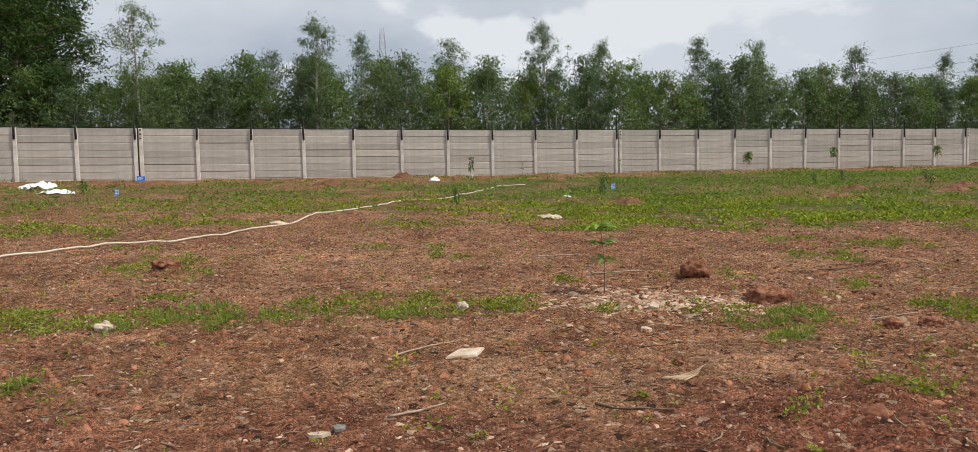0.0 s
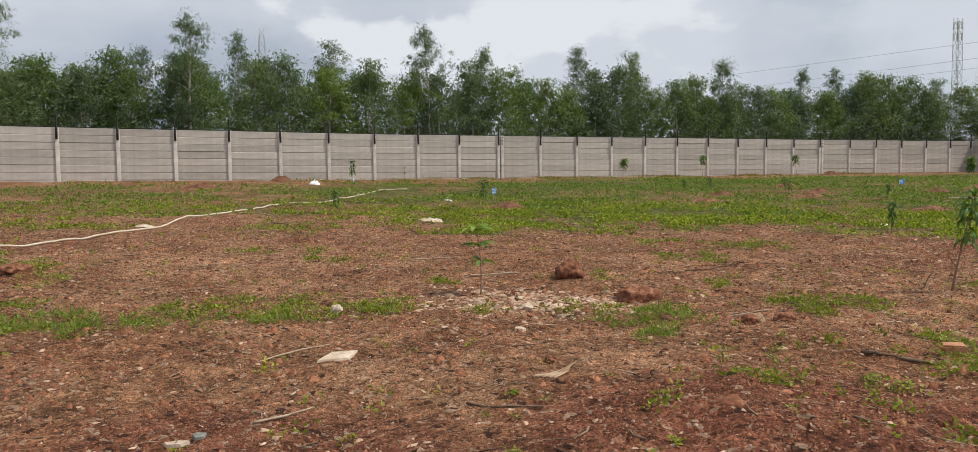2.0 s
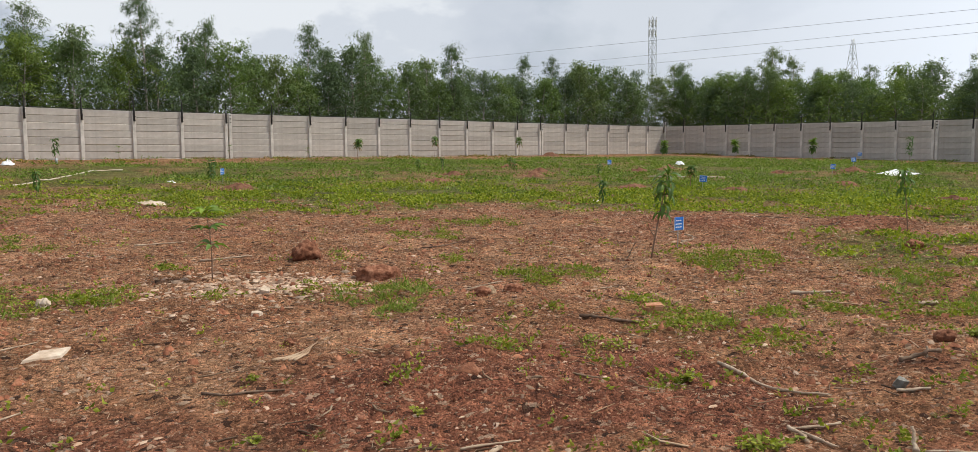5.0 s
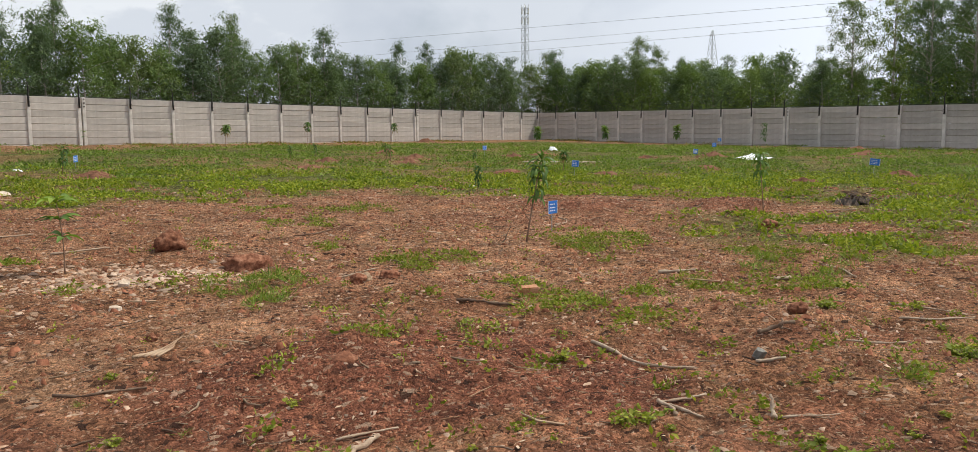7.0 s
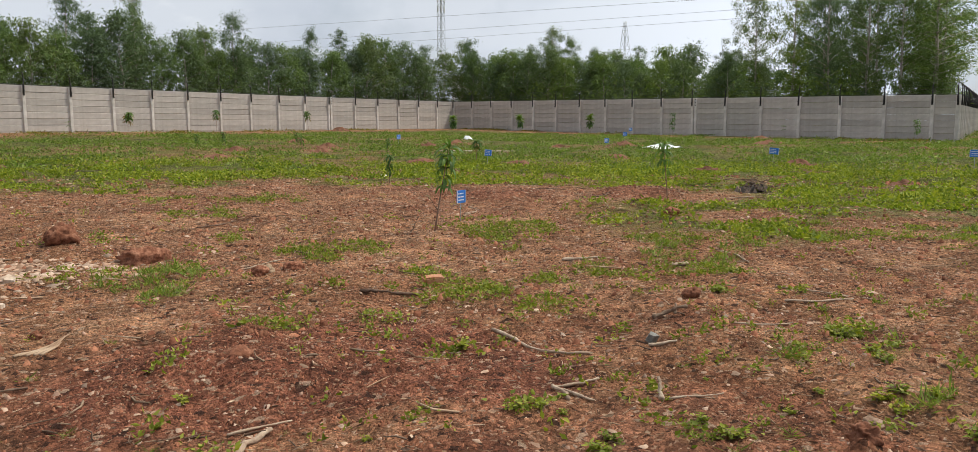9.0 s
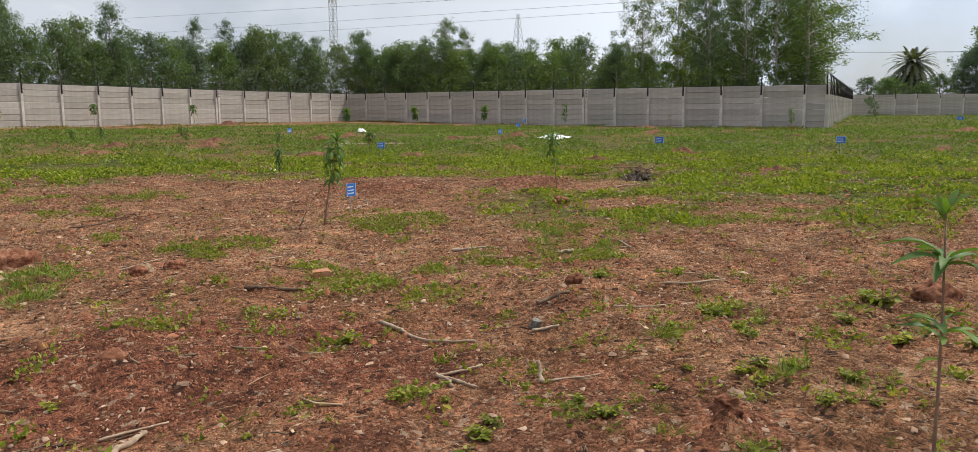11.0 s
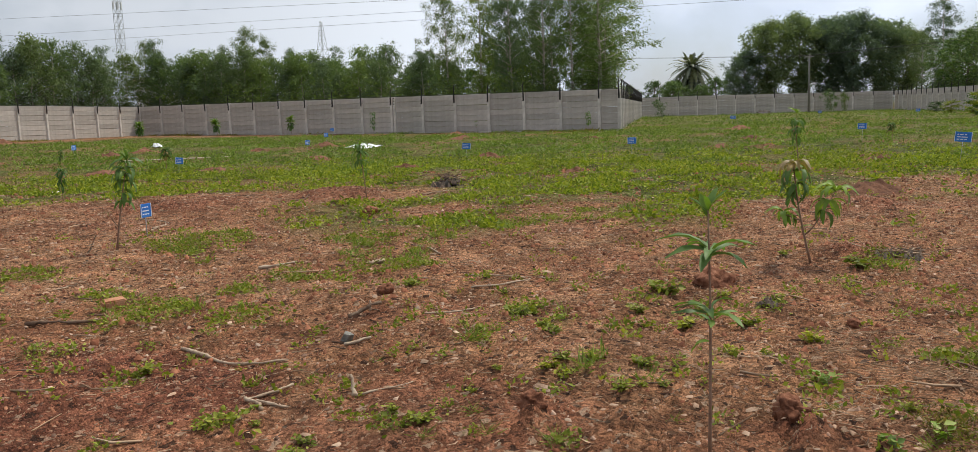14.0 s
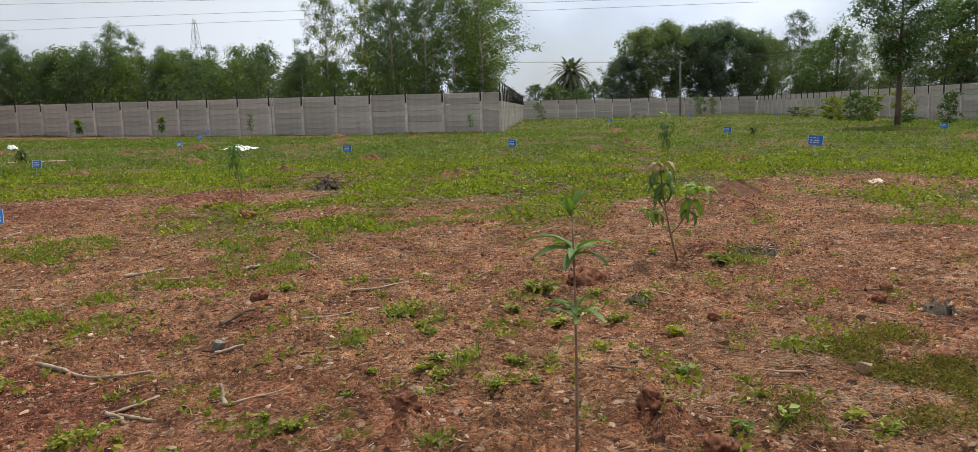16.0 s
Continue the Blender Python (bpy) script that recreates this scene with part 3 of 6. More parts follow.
def ground_mesh():
    az = np.radians(np.concatenate([np.arange(-40, 112, 0.27), np.arange(112, 320, 3.0)]))
    rad = np.concatenate([[0.02], 0.4 * 1.06 ** np.arange(0, 26), np.arange(1.84, 8, 0.030), 8 * 1.0095 ** np.arange(0, 97), 20 * 1.02 ** np.arange(0, 88), [118, 160, 260, 500, 1200, 4000]])
    A, R = np.meshgrid(az, rad)
    x, y = R * np.sin(A), R * np.cos(A)
    z = gz(x, y)
    n, k = len(az), len(rad)
    i, j = np.meshgrid(np.arange(k - 1), np.arange(n), indexing="ij")
    j2 = (j + 1) % n
    F = np.stack([i * n + j, (i + 1) * n + j, (i + 1) * n + j2, i * n + j2], -1).reshape(-1, 4)
    me = np_mesh("ground", np.stack([x, y, z], -1).reshape(-1, 3), F, SOIL, True)
    green = np.clip(0.22 * patchy(x, y) + 0.95 * meadow(x, y), 0, 0.92)
    grit = smooth(0.0, 0.5, 1.15 - np.hypot((x - 2.3) / 1.5, (y - 3.9) / 1.35) + 0.5 * soft_noise(x, y, 0.8, 41))
    grit = np.maximum(grit, 0.8 * smooth(0.0, 0.5, 1 - np.hypot((x + 1.6) / 2.3, (y - 4.1) / 1.0) + 0.6 * soft_noise(x, y, 0.9, 42)))
    grit = np.maximum(grit, 0.8 * np.clip(heaped(x, y) / 0.06, 0, 1))
    grit = np.maximum(grit, 0.65 * smooth(0.0, 0.6, 1 - np.hypot((x - 3.5) / 1.1, (y - 1.9) / 1.0) + 0.6 * soft_noise(x, y, 0.7, 47)))
    tan = 0.8 * smooth(0.0, 0.6, 1 - np.hypot((x - 0.9) / 1.5, (y - 5.6) / 0.9) + 0.5 * soft_noise(x, y, 0.6, 43))
    tan = np.maximum(tan, 0.8 * smooth(0.0, 0.6, 1 - np.hypot((x + 1.8) / 2.2, (y - 11.6) / 1.6) + 0.5 * soft_noise(x, y, 0.9, 45)))
    tan = np.maximum(tan, 0.7 * smooth(0.0, 0.6, 1 - np.hypot((x - 5.6) / 0.7, (y - 3.9) / 0.7) + 0.5 * soft_noise(x, y, 0.5, 46)))
    lay = me.color_attributes.new("soil", "FLOAT_COLOR", "POINT")
    lay.data.foreach_set("color", np.stack([grit, tan * (1 - grit), green, np.ones_like(green)], -1).astype(np.float32).ravel())
    return me


ground = tagged(new("ground", ground_mesh()), "bare red laterite field with green weeds towards its walls", "ground", kind="structure")


def soil_heap(hx, hy, hr, hh, seed):
    """A lumpy heap of dug earth whose skirt runs out under the grass."""
    a, u = np.meshgrid(np.linspace(0, 2 * math.pi, 29)[:-1], np.linspace(0.02, 1.0, 11))
    r = u * hr * (1 + 0.16 * soft_noise(2.2 * np.cos(a) + seed, 2.2 * np.sin(a), 1.0, 131))
    x, y = hx + r * np.cos(a), hy + 0.85 * r * np.sin(a)
    z = gz(x, y) - 0.05 * u ** 2 + 0.62 * hh * (1 - u ** 1.6) ** 1.1 * (1 + 0.6 * soft_noise(x, y, 0.28, 132)) + 0.05 * soft_noise(x, y, 0.10, 133) * (1 - u * u)
    i, j = np.meshgrid(np.arange(10), np.arange(28), indexing="ij")
    j2 = (j + 1) % 28
    F = np.stack([i * 28 + j, (i + 1) * 28 + j, (i + 1) * 28 + j2, i * 28 + j2], -1).reshape(-1, 4)
    ob = new("earth_mound", np_mesh("earth_mound", np.stack([x - hx, y - hy, z - on_ground(hx, hy)], -1).reshape(-1, 3), F, HEAP, True))
    ob.location = (hx, hy, on_ground(hx, hy))
    return tagged(ob, "low heap of freshly dug red earth in the grass", "soil heap", "heaps of dug soil")


for k, (hx, hy, hr, hh) in enumerate(HEAPS_FAR + HEAPS_EAST):
    soil_heap(hx, hy, hr, hh, k * 7)


# ---- the precast boundary walls ----
BAY, ROW = 2.2, 0.30
PANEL_MESH = box_mesh("panel", BAY - 0.10, 0.05, ROW - 0.005, PANEL, 0.017)
PANEL_SHORT = box_mesh("panel_short", BAY * 0.5 - 0.08, 0.05, ROW - 0.005, PANEL, 0.017)
POST_MESH = box_mesh("post", 0.15, 0.20, 2.5, POST, 0.012)


def arm_mesh():
    v, f = joined([tube([(0, 0, -0.48), (0, 0, 0.0), (0, 0, 0.03), (0, 0, 0.34), (0, 0.02, 0.42), (0, 0.10, 0.58)], [0.045, 0.045, 0.028, 0.027, 0.025, 0.02], 4),
                   tube([(-0.045, -0.03, -0.44), (0.045, -0.03, -0.44)], 0.02, 4), tube([(-0.045, -0.03, -0.26), (0.045, -0.03, -0.26)], 0.02, 4),
                   tube([(-0.045, -0.03, -0.08), (0.045, -0.03, -0.08)], 0.02, 4)])
    return np_mesh("fence_arm", v, f, IRON)


ARM_MESH = arm_mesh()
CLEAT_MESH = box_mesh("cleat", 0.07, 0.03, 0.055, IRON, 0.005)


def boundary(name, start, turns, bays, top, rows, label, joints=(), arms=True, half_end=False, slack=0.22):
    """A run of precast panels slotted between posts. turns: (bay, heading in degrees); top: (bay, height) pairs; the yard lies to the right of the heading."""
    wall = None
    rng = random.Random(len(name) * 7 + bays)
    x, y = start
    spots, beam = [], []
    tb, th = [b for b, _ in top], [h for _, h in top]
    for i in range(bays + 1):
        heading = radians([h for b, h in turns if b <= i][-1] if turns[0][0] <= i else turns[0][1])
        spots.append((x, y, float(np.interp(i, tb, th)), heading))
        step = BAY + (slack if i in joints else 0)
        if half_end and i == bays - 1:
            step = BAY * 0.5
        x, y = x + step * math.cos(heading), y + step * math.sin(heading)
    beam = [(px, py, on_ground(px, py) - 0.2) for px, py, _, _ in spots]
    v, f = tube(beam, 0.13, 4)
    wall = tagged(new(name, np_mesh(name, v, f, POST)), label, "wall", kind="structure")
    for i, (px, py, zt, hd) in enumerate(spots):
        turn = Matrix.Rotation(hd, 4, "Z")
        part("post", POST_MESH, wall, Matrix.Translation((px, py, zt - 1.255 + rng.uniform(-0.01, 0.01))) @ turn @ pose(0, 0, 0, rng.uniform(-0.4, 0.4), rng.uniform(-0.4, 0.4), 0))
        if arms:
            part("fence_arm", ARM_MESH, wall, Matrix.Translation((px, py, zt)) @ turn @ Matrix.Translation((0, -0.125, 0)) @ pose(0, 0, 0, 0, rng.uniform(-2, 2), rng.uniform(-8, 8)), "black iron fence arm")
        if i in joints:
            q = turn @ Vector((0.22, 0, 0))
            part("post", POST_MESH, wall, Matrix.Translation((px + q.x, py + q.y, zt - 1.25)) @ turn)
            for k in range(3):
                part("cleat", CLEAT_MESH, wall, Matrix.Translation((px + q.x, py + q.y, zt - 0.08 - 0.17 * k)) @ turn @ Matrix.Translation((0, -0.108, 0)))
        if i < bays:
            short = half_end and i == bays - 1
            gap = slack if i in joints else 0.0
            mid = (gap + (BAY * 0.5 if short else BAY + gap)) / 2
            q = turn @ Vector((mid, 0, 0))
            zb = (zt + spots[i + 1][2]) / 2
            rise = math.atan2(spots[i + 1][2] - zt, BAY)
            for k in range(rows):
                part("panel", PANEL_SHORT if short else PANEL_MESH, wall,
                     Matrix.Translation((px + q.x, py + q.y, zb - ROW * (k + 0.5) - 0.012 + rng.uniform(-0.004, 0.004))) @ turn
                     @ Matrix.Translation((0, rng.uniform(-0.012, 0.004), 0)) @ pose(0, 0, 0, rng.uniform(-0.5, 0.5), -math.degrees(rise) * 0.9, 0))
    if arms:
        for lift, off, rad in ((0.02, -0.02, 0.012), (0.2, -0.1, 0.004), (0.38, -0.08, 0.004), (0.54, 0.02, 0.004)):
            line = []
            for px, py, zt, hd in spots:
                line.append((px - off * math.sin(hd), py + off * math.cos(hd), zt + lift + rng.uniform(-0.01, 0.01)))
            v, f = tube(line, rad, 4)
            part("wire", np_mesh("wire", v, f, IRON), wall, None, "strand of dark fence wire")
    return wall, spots


wall_north, north = boundary("wall_north", (-18.79 - 6 * 2.2 * 0.951, 32.51 - 6 * 2.2 * 0.310), [(0, 18.06), (8, 19.08), (18, 17.06), (28, 13.55)], 34,
                             [(0, 3.66), (6, 3.49), (10, 3.38), (15, 3.27), (34, 3.13)], 9, "pale grey precast concrete panel wall with iron fence arms", joints=(8, 18, 28))
wall_east, east = boundary("wall_east", (40.64, 50.70), [(0, -88.86)], 17, [(0, 3.13), (17, 2.67)], 9, "shaded grey precast concrete panel wall with iron fence arms", joints=(10,), half_end=True, slack=0.0)
ox, oy = east[-1][0], east[-1][1]
run = math.hypot(95.3 - ox, 30.9 - oy)
wall_recess, recess = boundary("wall_recess", (ox, oy), [(0, math.degrees(math.atan2(30.9 - oy, 95.3 - ox)))], int(run / BAY), [(0, 2.67), (26, 3.04)], 9,
                               "grey precast concrete wall running back between posts")
wall_far, far_run = boundary("wall_far", (95.30, 30.95), [(0, -68.1)], 13, [(0, 3.04), (3, 3.02), (13, 2.76)], 9, "low-lying far precast concrete panel wall")
wall_south, south = boundary("wall_south", (107.5, 4.2), [(0, -166.84)], 40, [(0, 2.76), (27, 2.36), (40, 2.2)], 9, "sunlit precast concrete panel wall behind shrubs")


# ---- trees ----
def tree_proto(name, seed, height, width, base, limbs, clusters, per, leaf, droop, girth, bark, foliage, label, category, ball=0.42, rise=0.6, peak=0.45, sides=5, wobble=0.05):
    """A tapered wavy trunk, limbs that rise and bend over, and a crown of many separate hanging leaves in uneven clusters."""
    rng = np.random.default_rng(seed)
    n = 9
    h = np.linspace(0, 1, n)
    trunk = np.stack([np.cumsum(rng.normal(0, wobble, n)) * h, np.cumsum(rng.normal(0, wobble, n)) * h, h * height * 0.97 - 0.15], -1)
    wood = [tube(trunk, girth * (1 - 0.88 * h), 6)]
    bases, ways, faces = [], [], []
    for k in range(limbs):
        t = base + (0.98 - base) * ((k + rng.uniform(0, 1)) / limbs)
        root = np.array([np.interp(t, h, trunk[:, c]) for c in range(3)])
        s = (t - base) / (1 - base)
        reach = width * (np.clip(s / peak, 0.25, 1) if s < peak else 1 - 0.8 * ((s - peak) / (1 - peak)) ** 1.4) * rng.uniform(0.55, 1.15)
        a = k * 2.4 + rng.uniform(-0.5, 0.5)
        out = np.array([math.cos(a), math.sin(a), 0])
        u = np.linspace(0, 1, 4)[:, None]
        line = root + out * reach * u + np.array([0, 0, 1.0]) * reach * rise * (u * 1.25 - 0.55 * u ** 2) + rng.normal(0, 0.05, (4, 3)) * u
        wood.append(tube(line, girth * 0.32 * (1 - t * 0.6) * (1 - 0.8 * u[:, 0]), 3))
        for c in range(clusters):
            v = rng.uniform(0.3, 1.05)
            if rng.uniform() < 0.16:
                continue
            mid = np.array([np.interp(v, u[:, 0], line[:, q]) for q in range(3)]) + rng.normal(0, 0.16, 3)
            m = int(1.75 * per * rng.uniform(0.5, 1.4))
            size = 0.8 * ball * rng.uniform(0.6, 1.3)
            off = np.clip(rng.normal(0, 0.5, (m, 3)), -0.8, 0.8) * size * [1, 1, 0.9]
            bases.append(mid + off)
            faces.append(unit(off) + out * 0.5 + [0, 0, 0.45])
            ways.append(rng.normal(0, 1, (m, 3)) * [1, 1, 0.6] + [0, 0, -droop] + out * 0.3)
    bases, ways, faces = np.vstack(bases), np.vstack(ways), np.vstack(faces)
    L = 0.85 * leaf[0] * rng.uniform(0.6, 1.35, len(bases))
    v, f = sliver_arrays(bases, ways, L, 0.88 * leaf[1] * rng.uniform(0.7, 1.3, len(bases)), rng, faces)
    top = new(name)
    wv, wf = joined(wood)
    part("trunk", np_mesh("trunk", wv, wf, bark, True), top)
    part("crown", np_mesh("crown", v, f, foliage), top)
    return tagged(top, label, category)


placed = set()


def plant(proto, x, y, height, spread=1.0, natural=1.0, group="", turn=None, lean=0.0):
    """Stands a tree at x, y so that it reaches that height above the ground there."""
    s = height / natural
    turn = random.uniform(0, 360) if turn is None else turn
    m = pose(x, y, on_ground(x, y) - 0.05, lean, 0, turn) @ Matrix.Diagonal((s * spread, s * spread, s, 1))
    if proto.name not in placed:
        placed.add(proto.name)
        proto.matrix_basis = m
        ob = proto
    else:
        ob = copy_thing(proto, m)
        ob.scale = (s * spread, s * spread, s)
    return tagged(ob, group=group)


random.seed(11)
TALL = [tree_proto("eucalyptus_tree", 100 + k, 9.0, 1.3, 0.30, 32, 6, 21, (0.19, 0.042), 1.25, 0.085, BARK, EUC, "slender young eucalyptus with an open drooping grey-green crown", "tree", 0.40, 0.75, 0.4) for k in range(4)]
BUSHY = [tree_proto("bushy_eucalyptus", 200 + k, 6.2, 1.75, 0.07, 42, 6, 19, (0.205, 0.062), 1.0, 0.07, BARK, (EUC, EUC_LIGHT, EUC)[k % 3], "dense bushy eucalyptus standing behind the boundary wall", "tree", 0.50, 0.55, 0.42) for k in range(5)]
LEAFY = [tree_proto("broad_crowned_tree", 300 + k, 9.5, 3.4, 0.16, 52, 7, 13, (0.31, 0.135), 0.35, 0.20, BARK_DARK, BROAD, "large dark green tree with a dense layered crown", "tree", 0.62, 0.45, 0.45) for k in range(3)]
GROVE = [tree_proto("grove_tree", 400 + k, 11.5, 2.7, 0.16, 50, 6, 23, (0.23, 0.065), 0.9, 0.13, BARK, (EUC, EUC_LIGHT, EUC)[k % 3], "tall leafy tree of the grove behind the wall", "tree", 0.56, 0.6, 0.5) for k in range(3)]

DENSE = [tree_proto("dense_dark_tree", 350 + k, 9.5, 3.4, 0.08, 70, 8, 26, (0.22, 0.085), 0.5, 0.20, BARK_DARK, DARKLEAF, "dense dark green tree at the wall's western end", "tree", 0.62, 0.45, 0.45) for k in range(2)]

# tall single eucalypts: x, y, height of the tip
TIPS_NORTH = [
    (-14.8, 35.0, 9.05), (-10.5, 40.8, 7.8), (-7.9, 37.6, 8.7), (-6.6, 42.9, 8.8), (-1.9, 43.2, 8.5), (3.0, 42.5, 9.3), (6.2, 45.3, 8.6), (12.1, 47.7, 9.0),
    (15.8, 48.6, 8.9), (22.1, 49.3, 8.6), (28.4, 51.3, 8.3), (31.4, 52.4, 8.4), (41.0, 54.8, 8.1), (47.1, 57.6, 9.1), (20.0, 48.9, 7.5), (35.0, 53.6, 7.5),
]
TIPS_EAST = [(45.1, 54.1, 8.8), (46.5, 45.9, 9.2), (47.4, 44.6, 8.4), (46.3, 47.9, 7.8), (50.3, 40.1, 7.5), (46.1, 41.2, 7.2)]
for k, (x, y, tip) in enumerate(TIPS_NORTH + TIPS_EAST):
    plant(TALL[k % 4], x, y, tip - on_ground(x, y), 1.05 + 0.3 * ((k * 7) % 5) / 5, 9.0, "eucalypts behind the wall")
def behind(spots, s, d):
    """The point s metres along a wall and d metres behind it."""
    run = np.concatenate([[0], np.cumsum([math.dist(p[:2], q[:2]) for p, q in zip(spots, spots[1:])])])
    x, y = np.interp(s, run, [p[0] for p in spots]), np.interp(s, run, [p[1] for p in spots])
    h = np.interp(s, run, [p[3] for p in spots])
    return x - d * np.sin(h), y + d * np.cos(h)


# the bushy plantation rows
rows_of_bush = [(i, 2.6) for i in range(0, 36)] + [(2 * i, 5.4) for i in range(0, 18)]
for k, (i, d) in enumerate(rows_of_bush):
    s = i * 1.95 + random.uniform(-0.5, 0.5) + (0.9 if d > 4 else 0)
    x, y = behind(north, 5.0 + s, d + 0.5)
    tip = 6.35 + 0.8 * float(soft_noise(x, y, 5.0, 51)) + random.uniform(-0.6, 0.8) + (0.3 if d > 4 else 0) + 0.6 * float(np.clip((s - 30) / 15, 0, 1))
    plant(BUSHY[k % 5], x, y, tip - on_ground(x, y), random.uniform(1.0, 1.25), 6.2, "bushy plantation rows")
for x, y, tip in ((-14.7, 39.3, 6.9), (-13.2, 39.9, 6.6), (-15.6, 41.0, 7.2), (-11.6, 40.4, 7.6), (38.6, 53.2, 7.0), (40.3, 54.2, 6.8), (42.6, 54.4, 7.4), (37.0, 54.0, 6.6), (44.0, 52.6, 7.0)):
    plant(BUSHY[int(abs(x)) % 5], x, y, tip - on_ground(x, y), 1.25, 6.2, "bushy plantation rows")
for i in range(15):
    for d in (3.2, 6.4):
        y = 52.5 - i * 1.75 + random.uniform(-0.5, 0.5)
        x = 41.0 + d + random.uniform(-0.5, 0.5)
        tip = 6.6 + random.uniform(-1.2, 1.4) - (1.0 if i > 8 else 0)
        plant(BUSHY[(i + int(d)) % 5], x, y, tip - on_ground(x, y), random.uniform(1.05, 1.3), 6.2, "bushy plantation rows")
# dark broad trees at the western end
for x, y, tip in ((-20.9, 36.4, 10.6), (-23.3, 40.5, 10.9), (-21.6, 41.0, 11.6), (-24.8, 36.5, 10.5), (-19.0, 36.4, 6.4)):
    plant(DENSE[int(-x) % 2], x, y, tip - on_ground(x, y), 0.95, 9.5, "broad trees")
# the tall grove behind the outer corner
GROVE_SPOTS = [
    (46.6, 28.0, 9.8), (46.0, 25.2, 10.4), (45.2, 22.6, 10.0), (45.0, 20.4, 10.3), (44.6, 18.4, 9.6), (49.5, 25.0, 11.0), (49.0, 21.6, 10.6), (52.5, 21.0, 9.6),
    (57.0, 22.0, 8.8), (62.0, 23.6, 8.2), (48.6, 30.8, 6.4), (47.5, 33.4, 6.0), (50.0, 32.2, 6.6), (55.0, 26.0, 9.6),
]
for k, (x, y, tip) in enumerate(GROVE_SPOTS):
    plant(GROVE[k % 3], x, y, tip - on_ground(x, y), 0.92, 11.5, "grove behind the wall")

OVERHANG = tree_proto("overhanging_tree", 450, 10.5, 3.0, 0.22, 44, 6, 24, (0.21, 0.060), 0.9, 0.13, BARK, EUC_LIGHT, "tall tree leaning its crown over the outer wall", "tree", 0.6, 0.5, 0.45)
for x, y, tip in ((46.4, 17.4, 10.0), (51.0, 18.8, 9.6), (57.0, 21.2, 8.4)):
    plant(OVERHANG, x, y, tip - on_ground(x, y), 1.5, 10.5, "grove behind the wall")

for k, (x, y, tip) in enumerate(((53.0, 28.0, 7.2), (56.5, 25.5, 7.4), (58.5, 29.0, 7.4), (52.5, 34.0, 5.8), (57.0, 35.0, 6.4))):
    plant(LEAFY[k % 3], x, y, tip - on_ground(x, y), 1.1, 9.5, "grove behind the wall")

# a darker second growth further back closes the view between the crowns
for k in range(15):
    s = k * 4.6 + random.uniform(-1, 1)
    x, y = -27 + s * 0.956 - 11.5 * 0.292, 30 + s * 0.292 + 11.5 * 0.956
    plant(LEAFY[k % 3], x, y, (7.2 if 1 < k < 10 else 6.2) + random.uniform(-0.7, 0.7) - on_ground(x, y), 1.2, 9.5, "second growth")
for k in range(9):
    x, y = 54.5 + random.uniform(-1, 1), 62 - k * 4.4
    plant(LEAFY[k % 3], x, y, 6.4 + random.uniform(-0.6, 0.7) - (1.0 if k > 5 else 0) - on_ground(x, y), 1.2, 9.5, "second growth")


def undergrowth(name, spots, length, depth, count, high, seed, foliage, label):
    rng = np.random.default_rng(seed)
    s, d = rng.uniform(0, length, count), rng.uniform(0.8, depth, count)
    x, y = behind(spots, s, d)
    top = high * (0.75 + 0.45 * soft_noise(x, y, 1.6, seed))
    z = lie(x, y) + top * rng.uniform(0, 1, count) ** 0.7
    v, f = leaf_arrays(np.stack([x, y, z], -1), rng.normal(0, 1, (count, 3)) + [0, 0, -0.4], rng.uniform(0.14, 0.34, count), rng.uniform(0.05, 0.11, count), rng)
    return tagged(new(name, np_mesh(name, v, f, foliage)), label, "undergrowth", kind="stuff")


undergrowth("undergrowth", north, 75, 7.0, 26000, 4.3, 61, EUC, "tangled green undergrowth behind the panel wall")
undergrowth("undergrowth", east, 31, 7.0, 13000, 4.0, 62, EUC_LIGHT, "tangled green undergrowth behind the panel wall")


# ---- far things ----
def palm_tree(x, y, tip):
    rng = np.random.default_rng(7)
    g = on_ground(x, y)
    h = tip - g - 2.6
    top = new("date_palm")
    top.location = (x, y, g)
    v, f = tube([(0, 0, -0.2), (0.05, 0, h * 0.5), (0, 0.05, h)], [0.42, 0.36, 0.40], 6)
    part("trunk", np_mesh("trunk", v, f, BARK_DARK, True), top)
    for k in range(90):
        a, e = k * 2.4, 1.25 - 2.75 * (k / 90) ** 0.9
        L = rng.uniform(3.3, 4.1)
        u = np.linspace(0, 1, 19)
        out = L * np.cos(e) * (u - 0.12 * u ** 2) + 0.25
        rise = L * (u * math.sin(e) - 0.42 * u ** 2)
        rib = np.stack([out * math.cos(a), out * math.sin(a), h + rise], -1)
        side = np.array([-math.sin(a), math.cos(a), 0])
        w = (0.42 * np.sin(np.pi * np.clip(u * 0.9 + 0.08, 0, 1)) ** 0.7 * np.where(np.arange(19) % 2, 1.0, 0.25))[:, None]
        V = np.vstack([rib, rib + side * w + [0, 0, -0.10] * (w > 0.1), rib - side * w + [0, 0, -0.10] * (w > 0.1)])
        F = [q for i in range(18) for q in ((i, i + 1, 20 + i, 19 + i), (i + 1, i, 38 + i, 39 + i))]
        part("frond", np_mesh("frond", V, F, PALM), top)
    return tagged(top, "date palm with a round head of dusty arching fronds", "palm")


palm_tree(114.3, 29.8, 9.9)

